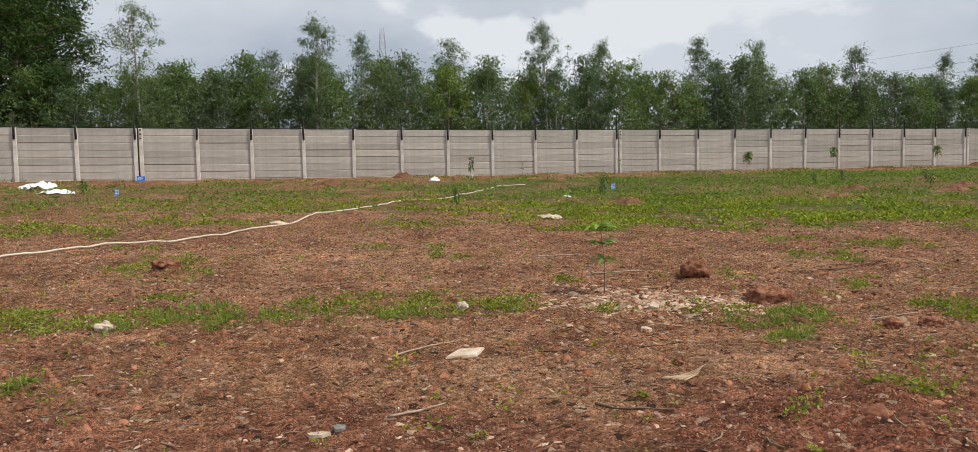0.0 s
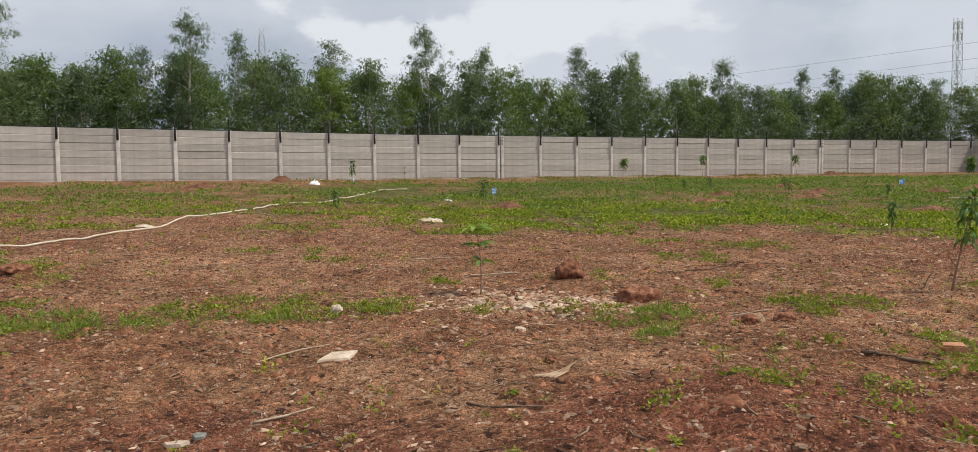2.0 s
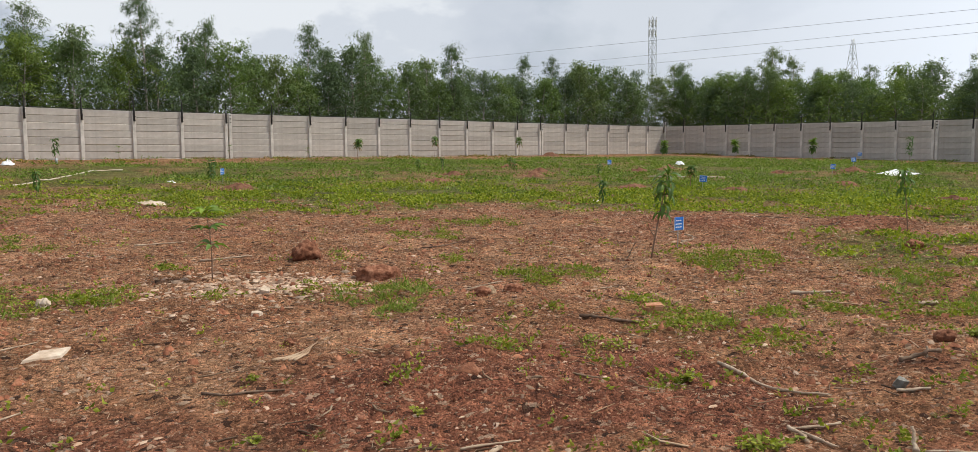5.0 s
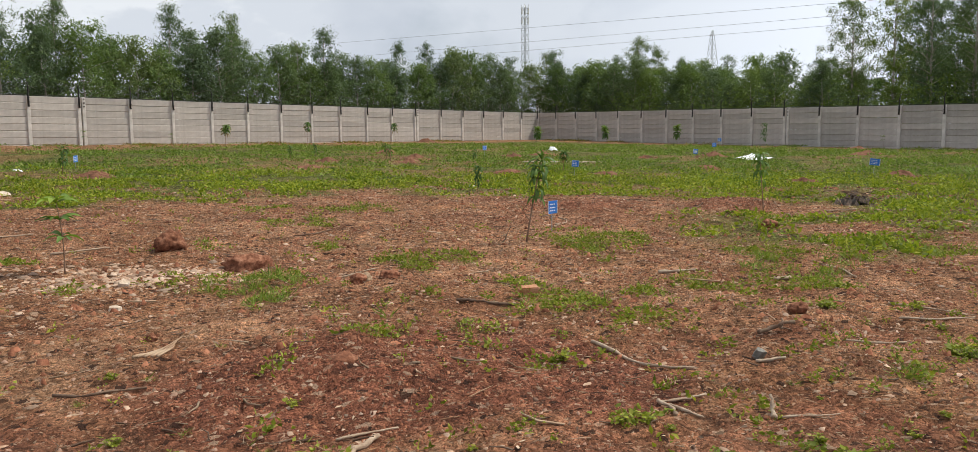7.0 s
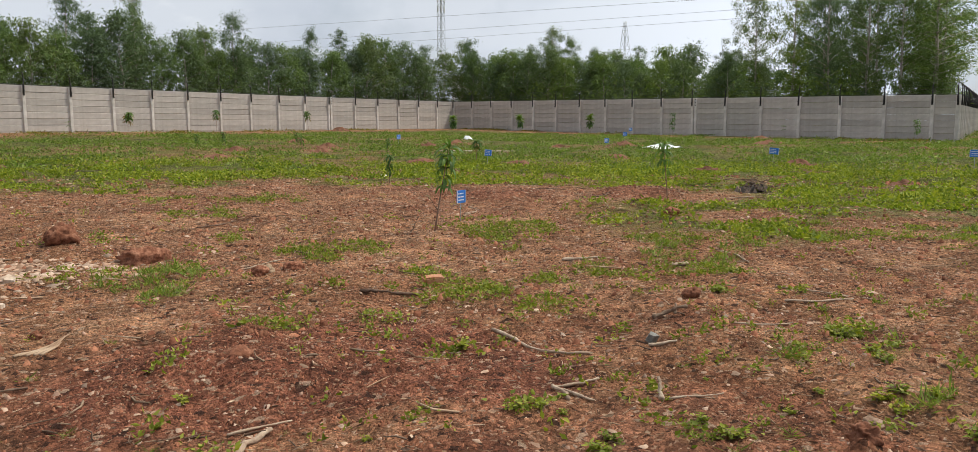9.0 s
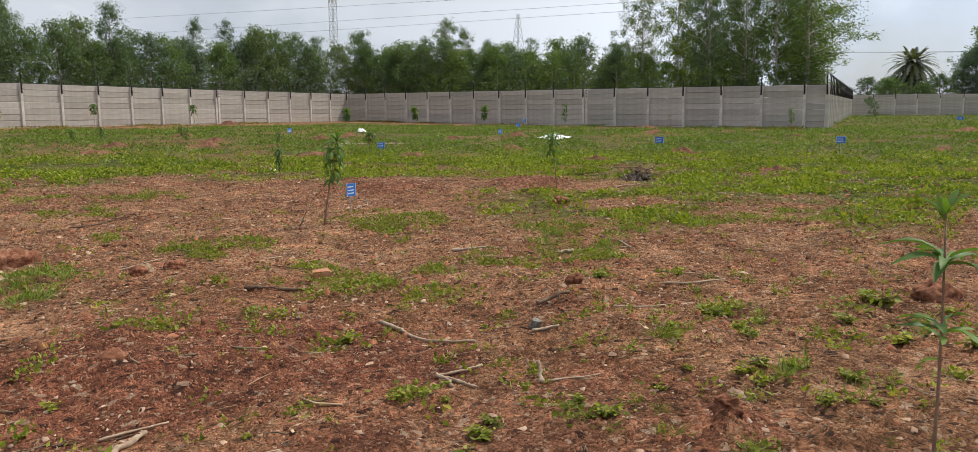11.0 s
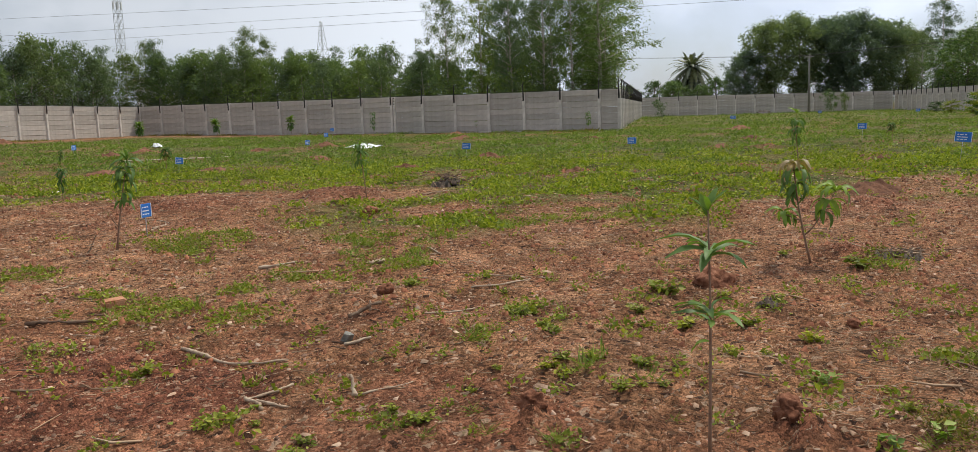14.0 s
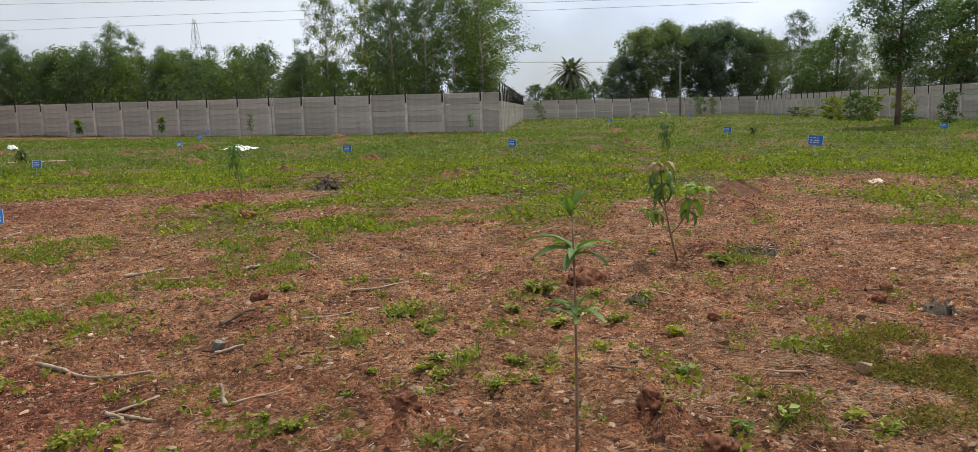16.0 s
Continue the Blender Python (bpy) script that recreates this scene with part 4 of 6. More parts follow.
# far clumps; their leaf colour carries the haze of the distance
CLUMP = [tree_proto("bamboo_clump", 500 + k, 12.0, 4.6, 0.05, 62, 8, 24, (0.42, 0.17), 0.7, 0.16, BARK_DARK, BAMBOO_HAZED, "dark dense bamboo clump with feathery arching tops", "bamboo", 1.2, 0.75, 0.55) for k in range(2)]
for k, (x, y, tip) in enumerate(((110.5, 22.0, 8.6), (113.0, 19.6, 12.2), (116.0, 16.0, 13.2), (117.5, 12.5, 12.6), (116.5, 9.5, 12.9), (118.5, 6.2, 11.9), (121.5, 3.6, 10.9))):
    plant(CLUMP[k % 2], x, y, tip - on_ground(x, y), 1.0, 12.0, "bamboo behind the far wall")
for k, (x, y, tip) in enumerate(((104.0, 29.5, 5.2), (108.0, 33.0, 5.6), (112.0, 26.0, 5.8), (116.0, 24.5, 6.2), (102.5, 35.0, 5.0), (105.5, 26.5, 4.6), (107.5, 30.5, 5.4), (113.0, 31.5, 5.8), (120.0, 33.0, 5.5), (109.0, 27.0, 4.6))):
    plant(LEAFY[k % 3], x, y, tip - on_ground(x, y), 1.3, 9.5, "trees behind the far wall")
SOUTH_TREES = [
    (107.5, 1.5, 9.8), (101.0, 0.2, 8.2), (96.5, -0.6, 11.9), (91.0, -1.5, 7.6), (86.0, -2.5, 7.9), (81.5, -3.6, 8.6), (77.0, -5.0, 7.6), (72.5, -6.6, 8.6),
    (67.0, -8.3, 8.2), (62.5, -9.6, 8.4), (58.5, -10.4, 8.0), (54.0, -11.6, 7.2), (49.0, -12.6, 7.6), (44.5, -13.8, 7.8), (40.0, -15.5, 8.0),
]
for k, (x, y, tip) in enumerate(SOUTH_TREES):
    plant((GROVE + LEAFY)[k % 6], x, y, tip - on_ground(x, y), 1.05, (11.5, 11.5, 11.5, 9.5, 9.5, 9.5)[k % 6], "trees behind the southern wall")
for k in range(16):
    x = 106 - k * 4.2
    y = 2.2 - (106 - x) * 0.234 - 1.6 - random.uniform(0, 2)
    plant(BUSHY[k % 5], x, y, 4.6 + random.uniform(-0.4, 1.0) - on_ground(x, y), 1.4, 6.2, "bushes behind the southern wall")

# the tree and shrubs on the yard side of the southern wall
YARD_TREE = tree_proto("yard_tree", 610, 7.6, 2.9, 0.36, 52, 8, 30, (0.17, 0.062), 0.6, 0.15, BARK_DARK, BROAD, "leafy tree with a bare brown trunk before the wall", "tree", 0.5, 0.5, 0.4)
plant(YARD_TREE, 41.35, -4.55, 7.6, 1.0, 7.6)
SHRUB = [tree_proto("leafy_shrub", 620 + k, 1.9, 0.85, 0.02, 17, 3, 10, (0.24, 0.11), 0.2, 0.025, STEM, (WEED, BROAD)[k], "green broad-leaved shrub growing before the wall", "shrub", 0.26, 0.9, 0.5) for k in range(2)]
for k, (x, y, h, sp) in enumerate(((58.0, -2.8, 1.6, 1.1), (55.2, -3.4, 1.8, 0.9), (52.8, -4.2, 1.7, 1.0), (50.8, -4.0, 1.5, 1.1), (48.4, -5.6, 1.9, 0.7), (44.0, -6.9, 1.6, 0.8), (41.5, -8.3, 1.2, 1.1), (60.5, -2.4, 1.5, 1.3), (71.0, -1.0, 1.0, 1.6), (77.0, 0.0, 0.9, 1.8), (65.5, -2.3, 0.9, 1.8), (46.0, -5.4, 0.8, 1.5))):
    plant(SHRUB[k % 2], x, y, h, sp, 1.9, "shrubs along the southern wall")


def lattice_tower(name, x, y, tip, half, taper, label, rings, head=False):
    g = float(lie(x, y))
    n = rings
    zs = np.linspace(0, tip - g, n)
    w = half * (1 - taper * np.linspace(0, 1, n) ** 0.9)
    top = new(name)
    top.location = (x, y, g)
    corners = [(-1, -1), (1, -1), (1, 1), (-1, 1)]
    for cx, cy in corners:
        v, f = tube([(cx * w[i], cy * w[i], zs[i]) for i in range(n)], 0.07, 4)
        part("leg", np_mesh("leg", v, f, STEEL), top)
    for i in range(n - 1):
        bits = []
        for q in range(4):
            a, b = corners[q], corners[(q + 1) % 4]
            bits.append(tube([(a[0] * w[i], a[1] * w[i], zs[i]), (b[0] * w[i + 1], b[1] * w[i + 1], zs[i + 1])], 0.035, 4))
            bits.append(tube([(b[0] * w[i], b[1] * w[i], zs[i]), (a[0] * w[i + 1], a[1] * w[i + 1], zs[i + 1])], 0.035, 4))
            bits.append(tube([(a[0] * w[i], a[1] * w[i], zs[i]), (b[0] * w[i], b[1] * w[i], zs[i])], 0.035, 4))
        v, f = joined(bits)
        part("bracing", np_mesh("bracing", v, f, STEEL), top)
    if head:
        for q in range(6):
            a = q * math.pi / 3
            for lift in (1.8, 4.6):
                m = Matrix.Translation((1.1 * math.cos(a), 1.1 * math.sin(a), tip - g - lift)) @ Matrix.Rotation(a, 4, "Z")
                part("antenna", box_mesh("antenna", 0.25, 0.35, 1.9, WHITE, 0.05), top, m)
    return tagged(top, label, "tower")


lattice_tower("mobile_mast", 147.0, 189.8, 38.6, 0.85, 0.1, "grey lattice mobile mast with antennas beyond the trees", 16, True)
lattice_tower("power_pylon", 200.1, 166.1, 32.4, 3.6, 0.93, "grey steel lattice power pylon beyond the trees", 12)
lattice_tower("power_pylon", -35.0, 277.8, 49.0, 3.2, 0.8, "grey steel lattice power pylon beyond the trees", 14)


def power_line(a, b):
    A, B = np.array(a), np.array(b)
    u = np.linspace(-0.6, 1.7, 24)[:, None]
    line = A + (B - A) * u
    v, f = tube(line, 0.022, 4)
    return tagged(new("power_line", np_mesh("power_line", v, f, IRON)), "thin overhead power line crossing the sky", "cable", "power lines")


power_line((97.7, 197.1, 26.0), (117.5, 93.2, 22.3))
power_line((117.1, 186.3, 24.1), (127.6, 78.8, 20.7))
power_line((121.0, 183.8, 22.3), (127.6, 78.9, 19.2))


def street_pole():
    top = new("electric_pole")
    top.location = (93.7, 11.9, on_ground(93.7, 11.9))
    v, f = tube([(0, 0, -0.2), (0, 0, 6.2)], [0.12, 0.08], 6)
    part("pole", np_mesh("pole", v, f, STONE_GREY), top)
    v, f = tube([(0, -0.45, 5.9), (0, 0.45, 5.9)], 0.045, 4)
    part("crossarm", np_mesh("crossarm", v, f, STONE_GREY), top)
    v, f = tube([(0, 0, 2.9), (-0.2, -0.35, 3.1), (-0.3, -0.7, 3.1)], 0.05, 4)
    part("lamp", np_mesh("lamp", v, f, WHITE), top)
    tagged(top, "grey electric pole with a crossarm by the far wall", "pole")
    for off in (-0.7, 0.7):
        v, f = tube([(174.9, 67.9 + off, 13.4), (93.7, 11.9 + off, on_ground(93.7, 11.9) + 6.0), (70.0, -30.0 + off, 7.0)], 0.014, 4)
        tagged(new("power_line", np_mesh("power_line", v, f, IRON)), "thin overhead power line crossing the sky", "cable", "power lines")


street_pole()


def small_house(x, y):
    g = float(lie(x, y))
    top = new("white_building")
    top.matrix_basis = pose(x, y, g, 0, 0, 20)
    part("wall", box_mesh("wall", 5.0, 4.0, 4.6, PLASTER, 0.03), top, pose(0, 0, 2.3))
    part("roof", box_mesh("roof", 5.5, 4.5, 0.16, POST, 0.03), top, pose(0, 0, 4.68))
    for k in (-1.4, 0.0, 1.4):
        part("window", box_mesh("window", 0.8, 0.06, 0.9, IRON, 0.01), top, pose(k, -2.02, 3.5))
    return tagged(top, "small white plastered building half hidden behind trees", "building")


small_house(52.0, 60.5)


# ---- saplings ----
def blade(droop, folds=5, width=0.215):
    """Arrays of one long leaf of length 1 along +x that arches over."""
    t = np.linspace(0, 1, folds + 1)
    w = width * 0.5 * np.sin(np.pi * np.clip(t * 0.96 + 0.02, 0, 1)) ** 0.8
    bow = np.radians(18 - 115 * droop * np.clip(t * 1.5, 0, 1))
    x = np.concatenate([[0], np.cumsum(np.cos(bow[:-1]))]) / folds
    z = np.concatenate([[0], np.cumsum(np.sin(bow[:-1]))]) / folds
    rib = np.stack([x, np.zeros_like(t), z], -1)
    lift = np.stack([np.zeros_like(t), w, w * 0.45], -1)
    wave = 0.012 * np.sin(t * 17)[:, None] * np.array([0, 0, 1.0])
    V = np.vstack([rib, rib + lift + wave, rib + lift * [1, -1, 1] - wave])
    n, F = folds + 1, []
    for i in range(folds):
        F += [(i, i + 1, n + i + 1, n + i), (i + 1, i, 2 * n + i, 2 * n + i + 1)]
    return V, np.array(F)


BLADES = [blade(d) for d in (0.1, 0.45, 0.85)] + [blade(d, 5, 0.29) for d in (0.1, 0.45)]
LEAF_MESHES = {(k, c): np_mesh("leaf", *BLADES[k], mat, True) for k in range(5) for c, mat in (("old", MANGO), ("new", MANGO_NEW), ("dry", MANGO_DRY))}


def stem_line(h, lean, bend, rng, n=7):
    u = np.linspace(0, 1, n)
    a = rng.uniform(0, 6.28)
    return np.stack([lean[0] * u * h + bend * h * np.sin(u * 3.1) * math.cos(a), lean[1] * u * h + bend * h * np.sin(u * 3.1) * math.sin(a), u * h - 0.03], -1)


def sapling(x, y, h, whorls, lean=(0, 0), bend=0.02, seed=0, fine=False, thick=0.010, label="", branches=(), group="mango saplings in the field", sleeve=False):
    """A planted sapling. whorls: (height share, leaves, length, pitch in degrees, spread of pitch, droop kind, tone); branches: (height share, side x, side y, rise, whorls)."""
    rng = np.random.default_rng(seed + 1000)
    top = new("mango_sapling")
    top.location = (x, y, on_ground(x, y))
    main = stem_line(h, lean, bend, rng)
    runs = [(main, whorls, thick)]
    for share, sx, sy, rise, more in branches:
        root = np.array([np.interp(share, np.linspace(0, 1, len(main)), main[:, c]) for c in range(3)])
        u = np.linspace(0, 1, 5)[:, None]
        runs.append((root + np.array([sx, sy, 0.0]) * u + np.array([0, 0, rise]) * u ** 1.3, more, thick * 0.6))
    soft = []
    for line, sets, r in runs:
        k = np.linspace(0, 1, len(line))
        v, f = tube(line, r * (1 - 0.6 * k), 6)
        part("stem", np_mesh("stem", v, f, STEM, True), top)
        for share, count, length, pitch, spread, kind, tone in sets:
            for q in range(count):
                s = share + rng.uniform(-0.02, 0.02)
                p = [np.interp(s, k, line[:, c]) for c in range(3)]
                m = (Matrix.Translation(p) @ Matrix.Rotation(q * 2.4 + seed + rng.uniform(-0.35, 0.35), 4, "Z")
                     @ Matrix.Rotation(radians(-(pitch + rng.uniform(-spread, spread))), 4, "Y") @ Matrix.Rotation(rng.uniform(-0.5, 0.5), 4, "X")
                     @ Matrix.Scale(length * rng.uniform(0.75, 1.2), 4))
                if fine:
                    part("leaf", LEAF_MESHES[(kind, tone)], top, m)
                else:
                    M = np.array(m)
                    soft.append((tone, BLADES[kind][0] @ M[:3, :3].T + M[:3, 3], BLADES[kind][1]))
    for tone, mat in (("old", MANGO), ("new", MANGO_NEW), ("dry", MANGO_DRY)):
        bits = [(v, f) for c, v, f in soft if c == tone]
        if bits:
            part("foliage", np_mesh("foliage", *joined(bits), mat, True), top)
    if sleeve:
        v, f = tube([(0, 0, -0.02), (0, 0, 0.2)], 0.05, 6)
        part("sleeve", np_mesh("sleeve", v, f, STEEL), top, None, "grey plastic sleeve")
    return tagged(top, label or "young mango sapling with drooping leaves planted in the field", "sapling", group)


# the tall one close by: a bare stem with three tiers of leaves
sapling(3.42, 0.54, 1.06, [(0.985, 5, 0.13, 42, 14, 3, "old"), (0.835, 6, 0.21, 20, 10, 1, "old"), (0.83, 5, 0.20, 2, 10, 1, "old"), (0.60, 5, 0.18, 12, 12, 1, "old"), (0.585, 4, 0.16, 0, 12, 0, "old"), (0.50, 1, 0.13, -25, 5, 4, "new")],
        (0.06, 0.02), 0.015, 1, True, 0.0082, "tall thin mango sapling with three tiers of glossy leaves")
# the forked one
sapling(8.02, 0.73, 0.95, [(0.99, 12, 0.22, 12, 22, 2, "dry"), (0.92, 10, 0.23, -2, 25, 2, "old"), (0.80, 9, 0.22, -12, 25, 2, "old"), (0.70, 4, 0.2, -25, 20, 2, "old")], (-0.10, 0.16), 0.03, 2, True, 0.013,
        "forked mango sapling with coppery young leaves", [(0.30, 0.05, -0.26, 0.42, [(0.97, 11, 0.23, 15, 25, 2, "new"), (0.80, 9, 0.21, -5, 25, 2, "new"), (0.62, 6, 0.19, -20, 20, 2, "old"), (0.30, 1, 0.12, -10, 10, 1, "new")]),
                                                          (0.45, 0.02, 0.16, 0.06, [(0.95, 10, 0.21, 8, 30, 2, "new"), (0.7, 5, 0.18, -10, 20, 2, "old")])])
# the leaning one beside a sign
sapling(6.06, 7.74, 1.02, [(0.99, 8, 0.14, 50, 30, 1, "old"), (0.97, 9, 0.20, 15, 25, 2, "old"), (0.91, 10, 0.22, 5, 25, 2, "old"), (0.84, 10, 0.22, 0, 25, 2, "old"), (0.76, 8, 0.22, -5, 25, 2, "old"), (0.66, 7, 0.20, -10, 22, 2, "old"), (0.56, 4, 0.18, -12, 22, 2, "old")],
        (0.14, -0.12), 0.03, 3, True, 0.013, "leaning mango sapling with hanging dark leaves beside a sign", [(0.28, -0.10, 0.05, 0.18, [(0.95, 4, 0.09, -20, 20, 1, "dry")])])
# the one with bright flat top leaves above the stone chips
sapling(1.19, 8.56, 0.72, [(0.99, 9, 0.22, 12, 10, 4, "new"), (0.76, 7, 0.19, 6, 12, 4, "old"), (0.52, 6, 0.17, 0, 15, 4, "old")], (-0.05, 0), 0.03, 4, True, 0.009, "slim sapling with flat tiers of bright green leaves")
sapling(11.13, 8.10, 0.92, [(0.99, 14, 0.19, 25, 28, 2, "old"), (0.88, 13, 0.21, 8, 25, 2, "old"), (0.74, 10, 0.20, -5, 25, 2, "old"), (0.58, 6, 0.18, -15, 25, 2, "old")], (-0.05, 0.08), 0.03, 5, True, 0.012)
sapling(17.3, 2.13, 1.15, [(0.99, 8, 0.2, 40, 25, 1, "new"), (0.86, 14, 0.25, 12, 25, 2, "old"), (0.72, 14, 0.25, -5, 25, 2, "old"), (0.58, 9, 0.22, -20, 20, 2, "old")], (-0.05, 0.06), 0.02, 6, True, 0.012)

def spread(shares, leaves, length, pitch, kind, tone):
    """Leaves in loose tiers all along the upper stem, hanging lower down and rising at the tip."""
    return [(share, leaves, length, pitch + 60 * (share - 0.75), 30, kind, tone) for share in shares]


DROOP = spread((0.99, 0.92, 0.83, 0.73, 0.62, 0.5), 6, 0.25, 0, 2, "old")
FLAT = [(0.97, 7, 0.22, 20, 20, 1, "new"), (0.7, 6, 0.20, 5, 20, 1, "old")]
BUSH = spread((0.99, 0.92, 0.84, 0.75), 12, 0.30, 8, 2, "old") + spread((0.88, 0.66), 9, 0.30, 0, 1, "dry")
ROUND = spread((0.99, 0.93, 0.86, 0.78), 16, 0.36, 18, 1, "new") + spread((0.70, 0.61, 0.52), 14, 0.36, 8, 2, "old")
# x, y, height, kind
FIELD_WEST = [
    (-0.75, 34.6, 0.90, 0), (1.33, 32.6, 0.75, 1), (6.1, 38.6, 0.70, 1), (10.0, 39.6, 0.60, 1), (12.1, 38.4, 1.0, 2), (18.4, 43.8, 1.15, 2), (24.5, 44.6, 1.15, 2),
    (-0.79, 19.1, 0.58, 0), (-12.2, 24.5, 0.48, 0), (-9.3, 17.3, 0.50, 1), (-3.6, 25.6, 0.34, 1), (3.0, 21.9, 0.68, 0), (10.95, 27.5, 0.46, 0), (12.1, 28.0, 0.52, 0),
    (14.2, 26.5, 0.54, 0), (5.75, 17.6, 0.28, 1),
]
FIELD_EAST = [
    (9.45, 13.7, 0.58, 0), (15.4, 22.6, 0.42, 0), (14.7, 17.2, 0.58, 2), (13.6, 25.1, 0.56, 0), (31.4, 39.4, 0.90, 3), (36.4, 38.5, 0.98, 3), (38.8, 34.7, 1.05, 3),
    (33.1, 24.2, 1.30, 0), (39.4, 21.9, 0.66, 1), (39.2, 15.3, 1.0, 0), (19.5, 7.1, 0.42, 1), (26.6, 0.9, 0.50, 2), (21.9, 18.7, 0.40, 1), (88.7, 8.8, 1.0, 2),
]
for k, (x, y, h, kind) in enumerate(FIELD_WEST + FIELD_EAST):
    kin = [(a, b, c * min(1.0, 0.25 + 0.75 * h), *rest) for a, b, c, *rest in (DROOP, FLAT, BUSH, ROUND)[kind]]
    sapling(x, y, h, kin, (random.uniform(-0.12, 0.12), random.uniform(-0.12, 0.12)), 0.03, 20 + k, False, 0.010, sleeve=(k == 0))
SMALL_TREE = tree_proto("small_tree", 640, 2.2, 0.7, 0.3, 18, 4, 12, (0.16, 0.06), 0.4, 0.03, STEM, BROAD, "small thin tree growing before the far wall", "tree", 0.3, 0.6, 0.5)
plant(SMALL_TREE, 74.6, 22.2, 1.9, 1.0, 2.2)
plant(SMALL_TREE, 96.0, 9.9, 2.5, 1.0, 2.2)
plant(SMALL_TREE, 97.0, 8.6, 2.3, 0.7, 2.2)


# ---- blue name boards ----
def name_board(x, y, yaw, high=0.42, tilt=0.0, w=0.30, h=0.20):
    """A blue board on a thin rod; its writing cannot be read and stands as white bars."""
    top = new("name_board")
    top.matrix_basis = pose(x, y, on_ground(x, y), 0, tilt, yaw)
    v, f = tube([(0, 0, -0.05), (0, 0, high - h * 0.2)], 0.006, 6)
    part("rod", np_mesh("rod", v, f, STEEL), top)
    board = part("board", box_mesh("board", w, 0.008, h, BLUE, 0.003), top, pose(0, -0.012, high - h / 2))
    for side in (-1, 1):
        part("rim", box_mesh("rim", 0.008, 0.003, h, WHITE), board, pose(side * (w / 2 - 0.006), -0.0055, 0))
    for lift, words in ((0.24, (0.10, 0.22, 0.12)), (-0.02, (0.20, 0.34)), (-0.26, (0.14, 0.18, 0.16))):
        at = -0.36
        for share in words:
            part("text_bar", box_mesh("text_bar", share * w, 0.003, h * 0.085, WHITE), board, pose((at + share / 2) * w, -0.0055, lift * h))
            at += share + 0.06
    return tagged(top, "small blue name board with white writing on a thin rod", "sign", "name boards")


def facing(x, y, off):
    return math.degrees(math.atan2(y, x)) - 90 + off


BOARDS = [
    (-10.3, 22.5, 62, 0.34), (-12.4, 29.0, 8, 0.40), (3.44, 22.8, 60, 0.42), (6.79, 8.14, 55, 0.40), (14.3, 16.3, 30, 0.42), (17.7, 25.3, 55, 0.45),
    (23.2, 19.9, 48, 0.42), (27.3, 22.4, 45, 0.50), (34.5, 28.0, 40, 0.52), (20.0, 11.35, -12, 0.46), (21.0, 6.84, 25, 0.50), (45.0, 9.4, 10, 0.55),
    (57.5, 6.5, 25, 0.55), (26.1, 1.66, -10, 0.56), (18.5, -0.64, -8, 0.62), (54.5, 0.8, 20, 0.55), (31.2, -4.9, -12, 0.42),
]
for k, (x, y, off, high) in enumerate(BOARDS):
    name_board(x, y, facing(x, y, off), high, (0, 4, -3, 0, 5)[k % 5], 0.30 if k in (14, 11, 1) else 0.20 if k in (0, 2, 3) else 0.22 if k == 4 else 0.25, 0.19 if k == 14 else 0.165)


# ---- stones, wood and rubbish lying about ----
def rock(name, x, y, size, mat, seed, label, category="stone", yaw=0.0, sink=0.25, lumps=0.42, cuts=4):
    rough = 1.25 if name == "earth_clod" else 1.0
    bm = bmesh.new()
    bmesh.ops.create_icosphere(bm, subdivisions=cuts, radius=0.5)
    off = Vector((seed * 3.7, seed * 1.3, seed * 0.7))
    for v in bm.verts:
        n = v.co.normalized()
        d = 1 + lumps * noise.noise(n * 1.3 + off) + lumps * 0.5 * noise.noise(n * 3.1 + off) + lumps * 0.3 * noise.noise(n * 7 + off) + rough * (0.10 * noise.noise(n * 14 + off) + 0.06 * noise.noise(n * 28 + off))
        c = n * 0.5 * d
        c.z = max(-0.42, c.z)
        c.x = min(0.49, c.x)
        v.co = Vector((c.x * size[0], c.y * size[1], c.z * size[2]))
    ob = new(name, bm_mesh(name, bm, mat, True))
    ob.matrix_basis = pose(x, y, on_ground(x, y) + size[2] * (0.5 - sink), 0, 0, yaw)
    return tagged(ob, label, category)


def slab(name, x, y, w, d, h, mat, yaw, tilt, label, category="stone", seed=1, n=5):
    rng = random.Random(seed)
    bm = bmesh.new()
    ring = [(w / 2 * math.cos(k / n * 6.283) * rng.uniform(0.8, 1.2), d / 2 * math.sin(k / n * 6.283) * rng.uniform(0.7, 1.25)) for k in range(n)]
    low = [bm.verts.new((a, b, 0)) for a, b in ring]
    up = [bm.verts.new((a * 0.93, b * 0.93, h * rng.uniform(0.8, 1.1))) for a, b in ring]
    bm.faces.new(up), bm.faces.new(low[::-1])
    for k in range(n):
        bm.faces.new((low[k], low[(k + 1) % n], up[(k + 1) % n], up[k]))
    ob = new(name, bm_mesh(name, bm, mat))
    ob.matrix_basis = pose(x, y, on_ground(x, y) + 0.004, tilt, 0, yaw)
    return tagged(ob, label, category)


